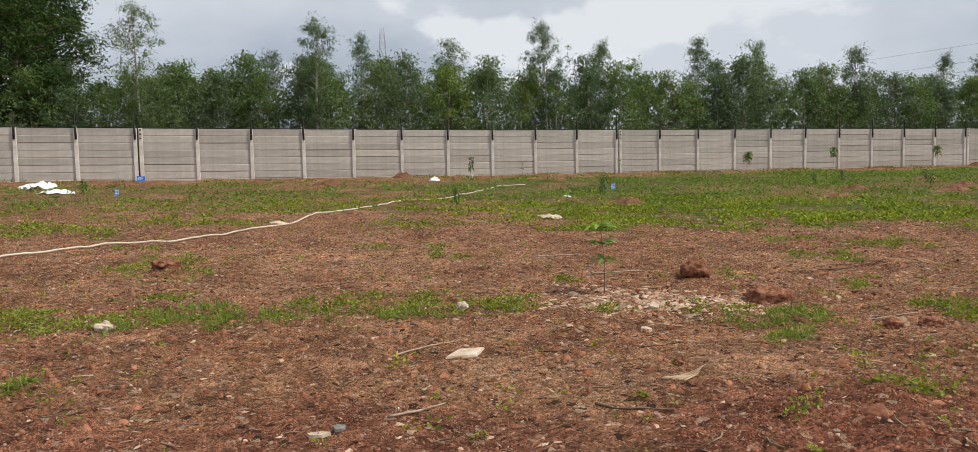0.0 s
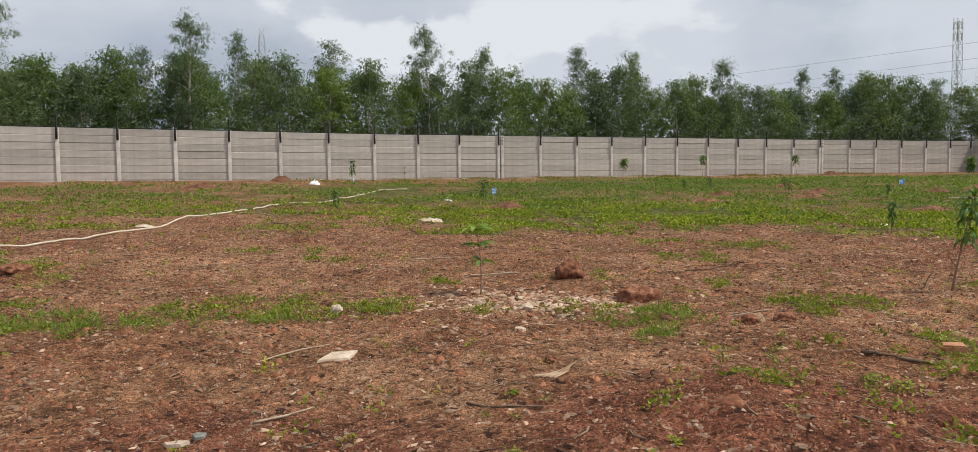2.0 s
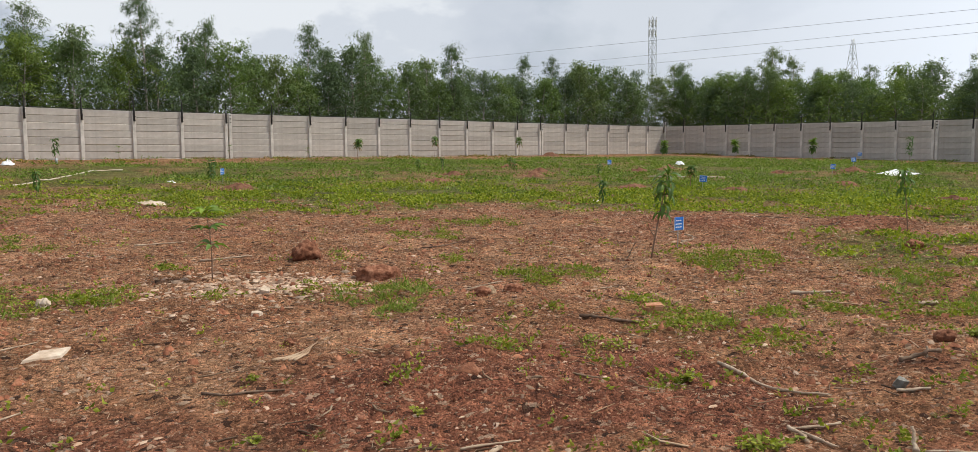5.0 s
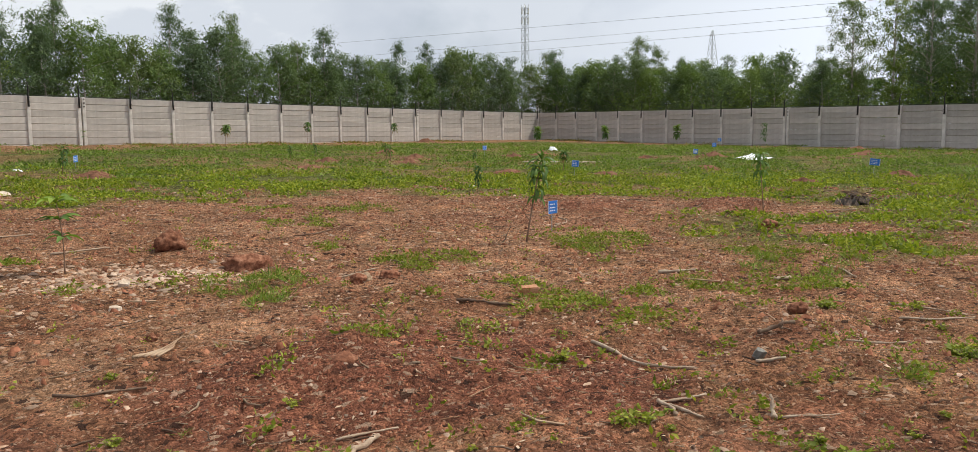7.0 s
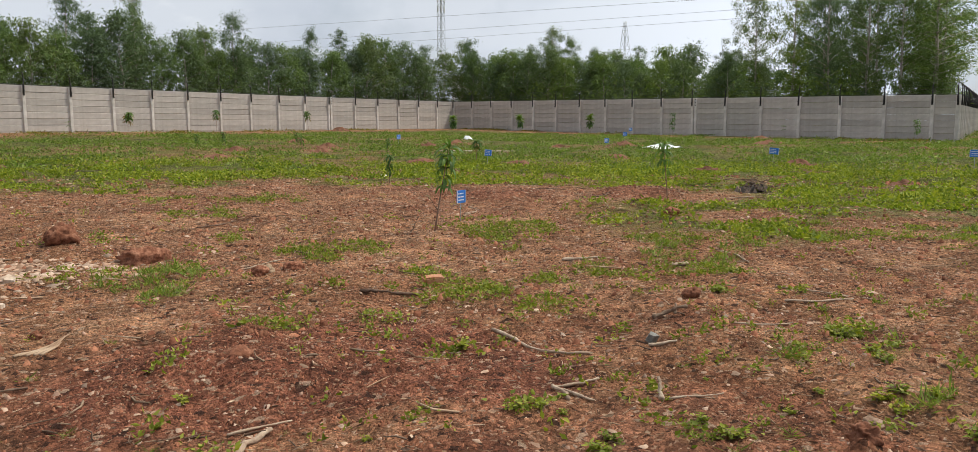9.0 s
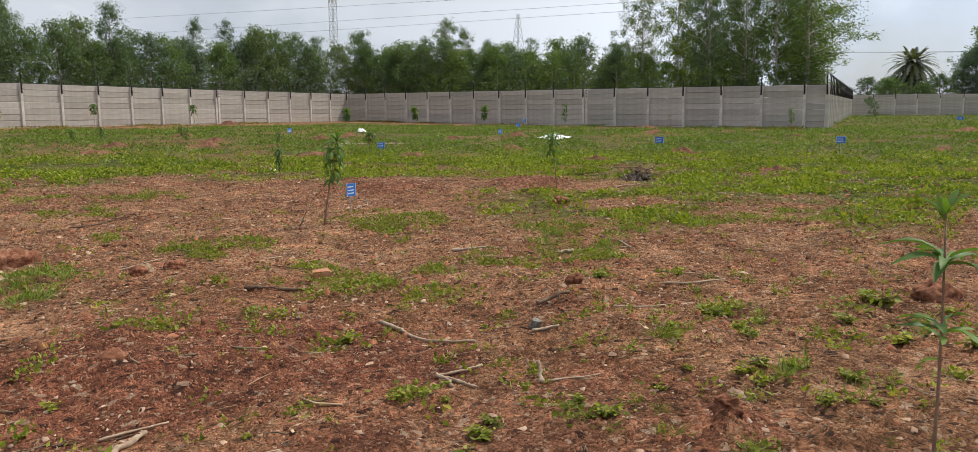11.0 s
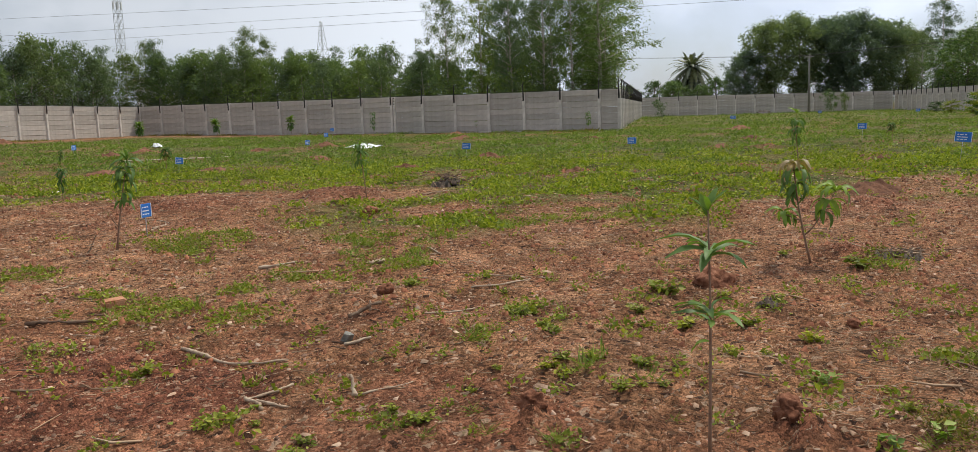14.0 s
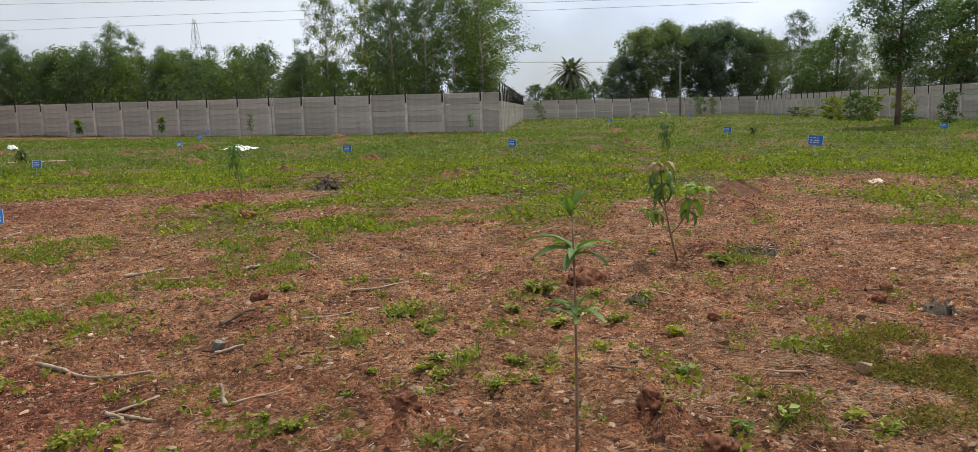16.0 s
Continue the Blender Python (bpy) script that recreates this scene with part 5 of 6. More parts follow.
def stick(name, points, thick, mat, label, category="stick", lift=0.012, sides=6, knots=0.25, seed=0):
    """A bent tapering piece of wood that lies on the ground along points in plan."""
    rng = np.random.default_rng(seed)
    P = np.array([(*q, 0.0)[:3] for q in points], float)
    u = np.linspace(0, 1, len(P))
    t = np.linspace(0, 1, max(8, len(P) * 3))
    x, y = np.interp(t, u, P[:, 0]), np.interp(t, u, P[:, 1])
    zl = np.interp(t, u, P[:, 2])
    z = gz(x, y) + thick * 0.45 + zl
    z = np.convolve(np.pad(z, 2, mode="edge"), np.ones(5) / 5, "valid") + lift * 0.5
    j = rng.normal(0, thick * knots, (len(t), 2))
    line = np.stack([x + j[:, 0], y + j[:, 1], z], -1)
    c = line.mean(0)
    v, f = tube(line - c, 0.68 * thick * (1 - 0.45 * t) * (1 + rng.uniform(-knots, knots, len(t))), sides)
    ob = new(name, np_mesh(name, v, f, mat, True))
    ob.location = c
    return tagged(ob, label, category)


slab("stone_slab", -0.20, 6.20, 0.46, 0.17, 0.020, STONE_PALE, 48, 8, "pale broken slab of stone lying on the red soil", seed=3, n=4)
rock("white_stone", -3.30, 6.86, (0.17, 0.13, 0.10), STONE_PALE, 2, "whitish rounded stone half sunk among weeds")
rock("stone", 3.35, 6.65, (0.15, 0.12, 0.12), STONE_TAN, 3, "tan angular stone on the red soil")
rock("stone", 3.69, 6.80, (0.18, 0.14, 0.10), STONE_RED, 4, "red brown stone on the soil")
rock("earth_clod", 2.37, 9.45, (0.33, 0.30, 0.27), MOUND, 5, "large dark red clod of earth", "clod", sink=0.3, lumps=0.35)
rock("earth_clod", 2.84, 8.20, (0.46, 0.30, 0.24), STONE_RED, 6, "long reddish boulder with a shadowed edge", "boulder", -20, sink=0.42, lumps=0.35)
rock("earth_clod", -4.07, 10.15, (0.34, 0.28, 0.15), MOUND, 7, "mound of red brown earth among weeds", "clod", sink=0.45, lumps=0.35)
rock("boulder", 2.04, 4.30, (0.21, 0.16, 0.12), MOUND, 8, "red laterite boulder in dark gravel", "boulder", 30, sink=0.66, lumps=0.25)
rock("earth_clod", 1.31, 5.70, (0.07, 0.07, 0.06), MOUND, 9, "small dark red clod", "clod")
rock("stone", 3.29, 6.62, (0.15, 0.12, 0.11), STONE_RED, 10, "brown stone beside a pale one")
slab("plaster_chip", -0.98, 4.42, 0.14, 0.06, 0.02, STONE_PALE, 12, 3, "long cream chip of plaster", "chip", 5)
slab("slate_chip", -0.88, 4.50, 0.09, 0.07, 0.018, STONE_GREY, 40, 10, "small grey green piece of slate", "chip", 6)
slab("stone_chip", 1.28, 6.75, 0.16, 0.12, 0.03, STONE_PALE, 70, 8, "pale flat chip of stone", "chip", 7)
slab("stone_chip", 1.55, 7.75, 0.12, 0.13, 0.035, STONE_PALE, 10, 20, "pale squarish chip of stone in the rubble", "chip", 8)
rock("stone", -0.28, 7.75, (0.11, 0.10, 0.11), STONE_PALE, 11, "pinkish pale stone standing in weeds")
slab("tan_stone", 4.76, -0.67, 0.10, 0.08, 0.05, STONE_TAN, 15, 12, "angular tan stone lying in dry weeds", seed=9)
rock("earth_clod", 5.36, 3.56, (0.13, 0.12, 0.10), MOUND, 12, "dark clod of earth tangled with roots", "clod", lumps=0.45)
rock("earth_clod", 3.97, 0.30, (0.15, 0.14, 0.12), MOUND, 13, "heaped dark clod of crumbling earth", "clod", sink=0.35, lumps=0.7)
rock("earth_clod", 3.67, -0.02, (0.16, 0.14, 0.11), MOUND, 22, "broken red clod of earth beside weeds", "clod", sink=0.4, lumps=0.6)
rock("earth_clod", 3.62, 1.44, (0.13, 0.12, 0.10), MOUND, 23, "rough red clod of earth", "clod", sink=0.35, lumps=0.6)
rock("earth_clod", 6.69, 1.29, (0.33, 0.29, 0.24), MOUND, 24, "dark mound of crumbled earth near a sapling", "clod", sink=0.38, lumps=0.4)
rock("stone", 3.95, 1.55, (0.09, 0.08, 0.04), SHARD, 16, "pinkish pale flat stone")
rock("stone", 6.6, -0.9, (0.12, 0.10, 0.08), STONE_RED, 17, "small brown stone on bare soil")
rock("stone", 5.9, 0.2, (0.10, 0.08, 0.07), STONE_RED, 18, "small brown stone on bare soil")
rock("stone", 5.2, -1.1, (0.16, 0.12, 0.09), STONE_RED, 19, "dark brown stone on bare soil")
rock("stone", 9.6, 6.9, (0.26, 0.2, 0.14), STONE_RED, 20, "reddish boulder among spreading weeds")


def brick(x, y, yaw, label, size=(0.21, 0.11, 0.10)):
    rng = random.Random(int(x * 100))
    bm = bmesh.new()
    bmesh.ops.create_cube(bm, size=1, matrix=Matrix.Diagonal((*size, 1)))
    bmesh.ops.bevel(bm, geom=bm.edges[:], offset=0.012, segments=2, affect="EDGES")
    for v in bm.verts:
        v.co += Vector((rng.uniform(-1, 1), rng.uniform(-1, 1), rng.uniform(-1, 1))) * 0.003
    ob = new("brick", bm_mesh("brick", bm, BRICK))
    ob.matrix_basis = pose(x, y, on_ground(x, y) + size[2] * 0.42, 4, -3, yaw)
    return tagged(ob, label, "brick")


brick(4.25, 5.37, -25, "orange red clay brick lying among weeds", (0.17, 0.11, 0.09))
rock("stone", 7.19, -1.00, (0.12, 0.10, 0.09), STONE_RED, 21, "squarish brown stone on bare soil", lumps=0.2)

stick("curved_branch", [(3.73, 4.02), (3.72, 3.80), (3.66, 3.60), (3.68, 3.40), (3.80, 3.20)], 0.019, DRYWOOD, "long curved bleached branch on the red soil", "branch", seed=1)
stick("dark_branch", [(3.62, 5.52), (3.72, 5.40), (3.80, 5.22), (3.95, 5.08)], 0.022, DARKWOOD, "dark crooked dead branch on the soil", "branch", knots=0.5, seed=2)
stick("log", [(1.44, 3.10), (1.62, 3.24), (1.78, 3.36)], 0.030, DRYWOOD, "short thick bleached log", "log", seed=3)
stick("dry_stick", [(1.60, 3.42), (1.74, 3.42), (1.92, 3.40)], 0.011, DRYWOOD, "thin bleached stick on gravel", seed=4)
stick("twisted_root", [(3.10, 2.72), (3.16, 2.80), (3.20, 2.92), (3.34, 2.86), (3.48, 2.84)], 0.017, DRYWOOD, "twisted bleached root on the soil", "root", knots=0.5, seed=5)
stick("twisted_root", [(3.20, 2.92), (3.16, 2.72), (3.18, 2.60)], 0.015, DRYWOOD, "twisted bleached root on the soil", "root", knots=0.5, seed=6)
stick("wood_stub", [(3.48, 2.42, 0.0), (3.52, 2.46, 0.05), (3.56, 2.50, 0.09)], 0.022, DRYWOOD, "short bleached wood stub standing up", "stub", seed=7)
stick("dry_stick", [(3.52, 2.40), (3.66, 2.32), (3.80, 2.26)], 0.009, DRYWOOD, "thin brown stick beside a stub", seed=8)
slab("slate_piece", 4.28, 3.12, 0.10, 0.07, 0.06, STONE_GREY, 20, 30, "grey angular piece resting on a wood bit", "chip", 11)
stick("wood_bit", [(4.20, 3.06), (4.28, 3.02), (4.36, 2.96)], 0.016, DRYWOOD, "short pale wood bit", "wood", seed=9)
stick("dead_stump", [(4.76, 3.46), (4.86, 3.40, 0.02), (4.94, 3.36, 0.07), (5.00, 3.34, 0.02)], 0.026, DARKWOOD, "dark broken stump with splintered roots", "stump", knots=0.6, seed=10)
stick("wood_stub", [(4.90, 3.38, 0.0), (4.93, 3.40, 0.08)], 0.018, DRYWOOD, "pale splintered stub of wood", "stub", seed=11)
stick("dry_stick", [(5.05, 3.02), (5.16, 2.86), (5.34, 2.74)], 0.012, DRYWOOD, "pale bent stick on the soil", seed=12)
stick("driftwood", [(5.84, 5.44), (5.98, 5.32), (6.16, 5.22)], 0.024, DRYWOOD, "grey weathered piece of driftwood", "wood", knots=0.4, seed=13)
stick("driftwood", [(6.42, 4.55), (6.60, 4.52), (6.70, 4.56)], 0.028, DRYWOOD, "pale weathered piece of wood", "wood", knots=0.4, seed=14)
for k in range(5):
    stick("wood_splinter", [(1.10 + 0.03 * k, 5.24 - 0.02 * k), (1.30 + 0.02 * k, 5.42), (1.50 - 0.03 * k, 5.66 - 0.05 * k)], 0.012, STRAW, "long brown splinter of split wood", "wood", knots=0.3, seed=150 + k)
stick("dead_root", [(0.62, 4.86), (0.72, 4.74), (0.92, 4.70), (1.05, 4.66)], 0.012, DARKWOOD, "dark dead root with pale ends", "root", knots=0.5, seed=16)
stick("dry_stick", [(-0.78, 6.02), (-0.55, 6.28), (-0.28, 6.55)], 0.012, DRYWOOD, "thin forked stick beside the slab", seed=17)
stick("dry_stick", [(-0.62, 4.70), (-0.45, 4.78), (-0.30, 4.92)], 0.014, DRYWOOD, "pale curved stick in the gravel", seed=18)
stick("dry_stick", [(-0.46, 5.16), (-0.42, 5.26), (-0.47, 5.36)], 0.011, DRYWOOD, "short hooked stick on gravel", seed=19)
stick("dry_stick", [(3.30, 7.15), (3.55, 7.20), (3.80, 7.22)], 0.014, DRYWOOD, "straight pale stick among stones", seed=20)
stick("dark_stake", [(5.66, 7.66, 0.0), (5.70, 7.64, 0.10), (5.74, 7.62, 0.22)], 0.016, DARKWOOD, "short dark stake leaning in the soil", "stake", seed=21)
stick("dry_stick", [(1.25, 9.95), (1.50, 9.95), (1.85, 10.0)], 0.022, DRYWOOD, "straight pale stick behind the sapling", seed=22)
stick("dry_stick", [(0.62, 11.4), (0.95, 11.5), (1.25, 11.5)], 0.02, DRYWOOD, "straight pale stick on the soil", seed=23)
stick("crooked_twig", [(-1.10, 13.05, 0.0), (-1.08, 13.06, 0.16), (-1.25, 13.1, 0.28), (-1.5, 13.1, 0.30)], 0.012, DARKWOOD, "crooked dark twig standing in the soil", "twig", seed=24)
stick("dry_stick", [(7.12, -0.73), (7.16, -0.95), (7.24, -1.09)], 0.012, DRYWOOD, "thin brown stick beside a squarish stone", seed=25)
stick("dry_stick", [(5.9, 3.1), (6.1, 2.9), (6.4, 2.8)], 0.013, DRYWOOD, "pale stick crossing another", seed=26)
stick("dry_stick", [(6.3, 3.4), (6.5, 3.1), (6.6, 2.7)], 0.012, DRYWOOD, "pale stick crossing another", seed=27)
stick("bamboo_pole", [(16.9, 21.9), (18.3, 21.0), (19.8, 20.1)], 0.035, HOSE, "long pale bamboo pole lying in the grass", "pole", 0.06, seed=28)
for k, (x, y, a, L) in enumerate(((8.6, 7.4, 0.3, 0.7), (8.0, 9.2, 1.2, 0.8), (10.2, 8.9, 0.1, 0.7), (7.4, 8.8, 0.5, 0.9), (10.8, 10.1, 2.8, 0.8), (7.2, 4.2, 1.0, 0.5), (4.0, 9.9, 0.2, 0.7), (12.6, 7.4, 2.6, 0.6))):
    stick("dry_stick", [(x, y), (x + L * 0.5 * math.cos(a), y + L * 0.5 * math.sin(a)), (x + L * math.cos(a + 0.2), y + L * math.sin(a + 0.2))], 0.016, DRYWOOD if k % 2 else DARKWOOD, "stick lying on the stony soil", seed=40 + k)


def brush_pile(x, y, wide, high=0.10):
    """A low pile of dark brush: a crumbly base with crossed twigs on it."""
    rng = np.random.default_rng(int(x * 10))
    top = new("brush_pile")
    top.location = (x, y, on_ground(x, y))
    a, r = rng.uniform(0, 6.283, 60), wide * 0.42 * np.sqrt(rng.uniform(0, 1, 60))
    base = []
    for q in range(60):
        s = rng.uniform(0.02, 0.06) * (1.6 if high > 0.15 else 1.0)
        lump = np.array([(1, 0, -0.5), (0, 1, -0.5), (-1, 0, -0.5), (0, -1, -0.5), (0, 0, 1.0)]) * s * rng.uniform(0.6, 1.3, (5, 1))
        base.append((lump + [r[q] * math.cos(a[q]), r[q] * math.sin(a[q]), high * (1 - r[q] / (wide * 0.45)) * rng.uniform(0.3, 1)], np.array([(0, 1, 4), (1, 2, 4), (2, 3, 4), (3, 0, 4)])))
    tagged(part("ash", np_mesh("ash", *joined(base), RUBBISH), top), kind="stuff")
    for q in range(22):
        h, L = rng.uniform(0, 6.283), wide * rng.uniform(0.25, 0.7)
        c = rng.normal(0, wide * 0.16, 2)
        z = 0.02 + rng.uniform(0, high)
        t = np.linspace(-0.5, 0.5, 5)
        line = np.stack([c[0] + t * L * math.cos(h), c[1] + t * L * math.sin(h), z + t * L * rng.uniform(-0.25, 0.25) + rng.normal(0, 0.008, 5)], -1)
        part("twig", np_mesh("twig", *tube(line, 0.0055 * rng.uniform(0.6, 1.5), 4), (DARKWOOD, STRAW)[q % 5 == 0]), top)
    return tagged(top, "low pile of dark twigs and ash on soil", "brush pile")


brush_pile(13.6, 8.0, 0.9, 0.28)
brush_pile(8.4, 0.05, 0.50, 0.05)
brush_pile(6.35, -1.25, 0.20, 0.025)


def hose():
    P = [(-9.6, 9.2), (-7.05, 11.64), (-6.08, 13.03), (-5.41, 13.43), (-4.11, 15.95), (-3.90, 18.6), (-3.31, 19.2), (-2.29, 22.16), (-1.46, 22.4), (-0.50, 26.0), (0.34, 29.3), (1.3, 29.8)]
    t = np.linspace(0, 1, 420)
    u = np.linspace(0, 1, len(P))
    P = np.array(P)
    x, y = np.interp(t, u, P[:, 0]), np.interp(t, u, P[:, 1])
    for _ in range(40):
        x[1:-1], y[1:-1] = (x[:-2] + 2 * x[1:-1] + x[2:]) / 4, (y[:-2] + 2 * y[1:-1] + y[2:]) / 4
    v, f = tube(np.stack([x, y, gz(x, y) + 0.024], -1), 0.019, 6)
    return tagged(new("water_hose", np_mesh("water_hose", v, f, HOSE, True)), "long pale water hose snaking across the soil", "hose")


hose()


def crumpled(name, x, y, w, d, h, mat, seed, label, category):
    """A crumpled sheet lying in a heap."""
    n = 26
    u, v = np.meshgrid(np.linspace(-1, 1, n), np.linspace(-1, 1, n))
    px, py = x + u * w / 2 * (1 + 0.2 * soft_noise(u + seed, v, 0.5, seed)), y + v * d / 2 * (1 + 0.2 * soft_noise(u, v + seed, 0.5, seed + 1))
    fade = np.clip(1.25 - np.hypot(u, v) * (1 + 0.3 * soft_noise(u * 2, v * 2, 0.6, seed + 5)), 0, 1)
    z = gz(px, py) + 0.006 + h * fade * (0.45 + 0.55 * np.abs(soft_noise(u + 5, v, 0.33, seed + 2)) + 0.35 * np.abs(soft_noise(u, v + 3, 0.13, seed + 3)))
    i, j = np.meshgrid(np.arange(n - 1), np.arange(n - 1), indexing="ij")
    F = np.stack([i * n + j, i * n + j + 1, (i + 1) * n + j + 1, (i + 1) * n + j], -1).reshape(-1, 4)
    keep = (fade.ravel()[F] > 0.02).all(1)
    V = np.stack([px - x, py - y, z - on_ground(x, y)], -1).reshape(-1, 3)
    ob = new(name, np_mesh(name, V, F[keep], mat))
    ob.location = (x, y, on_ground(x, y))
    return tagged(ob, label, category)


crumpled("white_sack", -15.4, 27.9, 1.2, 0.8, 0.30, PLASTIC, 1, "crumpled white plastic sack on the grass", "sack")
crumpled("white_sack", -13.6, 25.7, 1.1, 0.6, 0.16, PLASTIC, 2, "flattened white plastic sack on the grass", "sack")
crumpled("white_sack", -2.2, 32.9, 0.42, 0.34, 0.2, PLASTIC, 3, "small white plastic bag at the wall's foot", "sack")
crumpled("white_sheet", 25.3, 19.0, 1.4, 1.4, 0.15, PLASTIC, 4, "crumpled white plastic sheet spread on the grass", "sheet")
crumpled("white_bag", 24.5, 29.5, 0.5, 0.4, 0.22, PLASTIC, 5, "small white plastic bag on the grass", "sack")
crumpled("paper_scrap", 1.3, 17.6, 0.5, 0.5, 0.06, STONE_PALE, 6, "pale torn scrap of sacking", "scrap")
crumpled("plastic_scrap", -4.3, 16.6, 0.34, 0.30, 0.05, STONE_PALE, 7, "flattened white plastic scrap", "scrap")
crumpled("plastic_scrap", 2.2, 23.2, 0.2, 0.2, 0.06, PLASTIC, 8, "small white plastic scrap in the weeds", "scrap")
crumpled("plastic_scrap", 15.4, -1.6, 0.5, 0.22, 0.012, STONE_PALE, 9, "torn white plastic scraps on bare soil", "scrap")
crumpled("plastic_scrap", 9.9, 14.6, 0.16, 0.16, 0.07, PLASTIC, 10, "white plastic scrap caught behind a sapling", "scrap")
crumpled("dark_bag", 6.11, 0.78, 0.15, 0.13, 0.06, RUBBISH, 14, "small black plastic bag on the soil", "bag")
crumpled("rubble_pile", 96.5, 17.0, 5.0, 1.6, 0.5, RUBBISH, 15, "grey rubble heap along the far wall", "rubble")


# ---- single weeds that stand out on the bare soil ----
def weed_proto(name, seed, kind, label):
    """A small plant one unit wide: 0 leafy with short stems, 1 a tuft of wiry grass, 2 a seedling with a few large leaves."""
    rng = np.random.default_rng(seed)
    top, leaves, stems = new(name), [], []
    if kind == 1:
        n = 30
        a, base = rng.uniform(0, 6.283, n), rng.normal(0, 0.10, (n, 3)) * [1, 1, 0.1]
        way = np.stack([np.cos(a), np.sin(a), rng.uniform(0.15, 0.9, n)], -1)
        leaves.append(leaf_arrays(base, way, rng.uniform(0.3, 0.75, n), rng.uniform(0.015, 0.032, n), rng, 0.1))
    else:
        for q in range(11 if kind == 0 else 4):
            a, reach, rise = rng.uniform(0, 6.283), 0.48 * rng.uniform(0.25, 1) ** 0.7, rng.uniform(0.12, 0.42)
            u = np.linspace(0, 1, 4)[:, None]
            line = np.array([math.cos(a), math.sin(a), 0]) * reach * u + np.array([0, 0, rise]) * np.sin(u * 1.6) + rng.normal(0, 0.015, (4, 3)) * u
            stems.append(tube(line, 0.012 * (1.2 - 0.7 * u[:, 0]), 4))
            m = 7 if kind == 0 else 4
            base = line[rng.integers(1, 4, m)] + rng.normal(0, 0.03, (m, 3))
            h = rng.uniform(0, 6.283, m)
            way = np.stack([np.cos(h), np.sin(h), rng.normal(0.1, 0.25, m)], -1)
            size = rng.uniform(0.16, 0.30, m) * (1.0 if kind == 0 else 1.5)
            leaves.append(leaf_arrays(base, way, size, size * (0.52 if kind == 0 else 0.62), rng, 0.18, np.tile([0, 0, 1.0], (m, 1))))
        tagged(part("stem", np_mesh("stem", *joined(stems), STEM, True), top), kind="stuff")
    tagged(part("foliage", np_mesh("foliage", *joined(leaves), (WEED, GRASS, MANGO_NEW)[kind]), top), kind="stuff")
    return tagged(top, label, "weed")


LEAFY_WEED = [weed_proto("leafy_weed", 700 + k, 0, "small leafy green weed rooted in bare red soil") for k in range(4)]
GRASS_TUFT = [weed_proto("grass_tuft", 710 + k, 1, "small tuft of wiry green grass on the soil") for k in range(2)]
SEEDLING = [weed_proto("seedling", 720 + k, 2, "bright seedling with a few broad leaves") for k in range(2)]
# x, y, width, kind
WEEDS_WEST = [
    (0.75, 4.07, 0.11, 0), (0.93, 3.67, 0.10, 0), (1.60, 3.96, 0.11, 0), (1.27, 3.48, 0.10, 1), (1.83, 3.32, 0.06, 1), (2.10, 3.05, 0.07, 0), (1.06, 3.97, 0.10, 1), (0.71, 4.61, 0.10, 1),
    (0.93, 4.90, 0.10, 0), (1.08, 4.79, 0.12, 1), (1.63, 5.23, 0.10, 1), (2.81, 2.82, 0.13, 0), (2.92, 2.73, 0.10, 0), (2.96, 2.62, 0.07, 0), (2.82, 2.22, 0.17, 0), (3.53, 2.83, 0.07, 1),
    (3.39, 2.11, 0.10, 0), (3.35, 1.91, 0.17, 0), (3.53, 1.73, 0.14, 1), (3.53, 2.42, 0.06, 0), (3.92, 2.44, 0.05, 0), (4.00, 2.66, 0.10, 1), (3.80, 1.89, 0.07, 0),
]
WEEDS_MID = [
    (5.35, 2.38, 0.22, 0), (5.92, 2.80, 0.10, 0), (4.49, 2.29, 0.26, 1), (5.10, 2.04, 0.16, 0), (4.98, 1.92, 0.09, 0), (4.23, 1.64, 0.14, 0), (4.17, 1.52, 0.13, 0), (4.12, 1.89, 0.08, 0),
    (6.29, 3.18, 0.16, 0), (5.66, 3.53, 0.15, 0), (4.84, 1.88, 0.14, 0), (4.32, 1.60, 0.14, 0), (3.37, 1.56, 0.15, 1), (3.38, 1.21, 0.20, 1), (3.22, 1.81, 0.15, 1), (3.28, 1.96, 0.10, 0),
    (2.94, 2.30, 0.12, 0), (3.28, 3.79, 0.18, 0), (5.46, 2.33, 0.20, 0),
]
WEEDS_EAST = [
    (4.44, 1.46, 0.12, 0), (4.46, 1.16, 0.16, 0), (4.00, 1.12, 0.15, 0), (4.10, 1.03, 0.08, 0), (4.11, 0.94, 0.09, 0), (4.83, 0.75, 0.13, 0), (4.50, 0.23, 0.16, 2), (4.09, 0.23, 0.09, 0),
    (4.17, 0.16, 0.10, 1), (4.94, 0.57, 0.10, 0), (5.67, 1.60, 0.18, 0), (6.22, 1.54, 0.29, 0), (6.29, 1.13, 0.14, 0), (6.18, 0.75, 0.21, 0), (5.42, 1.21, 0.21, 0), (5.57, 0.81, 0.21, 0),
    (5.31, 0.39, 0.16, 0), (7.92, 0.29, 0.30, 0), (3.79, 0.79, 0.10, 1), (3.88, -0.11, 0.15, 2),
]
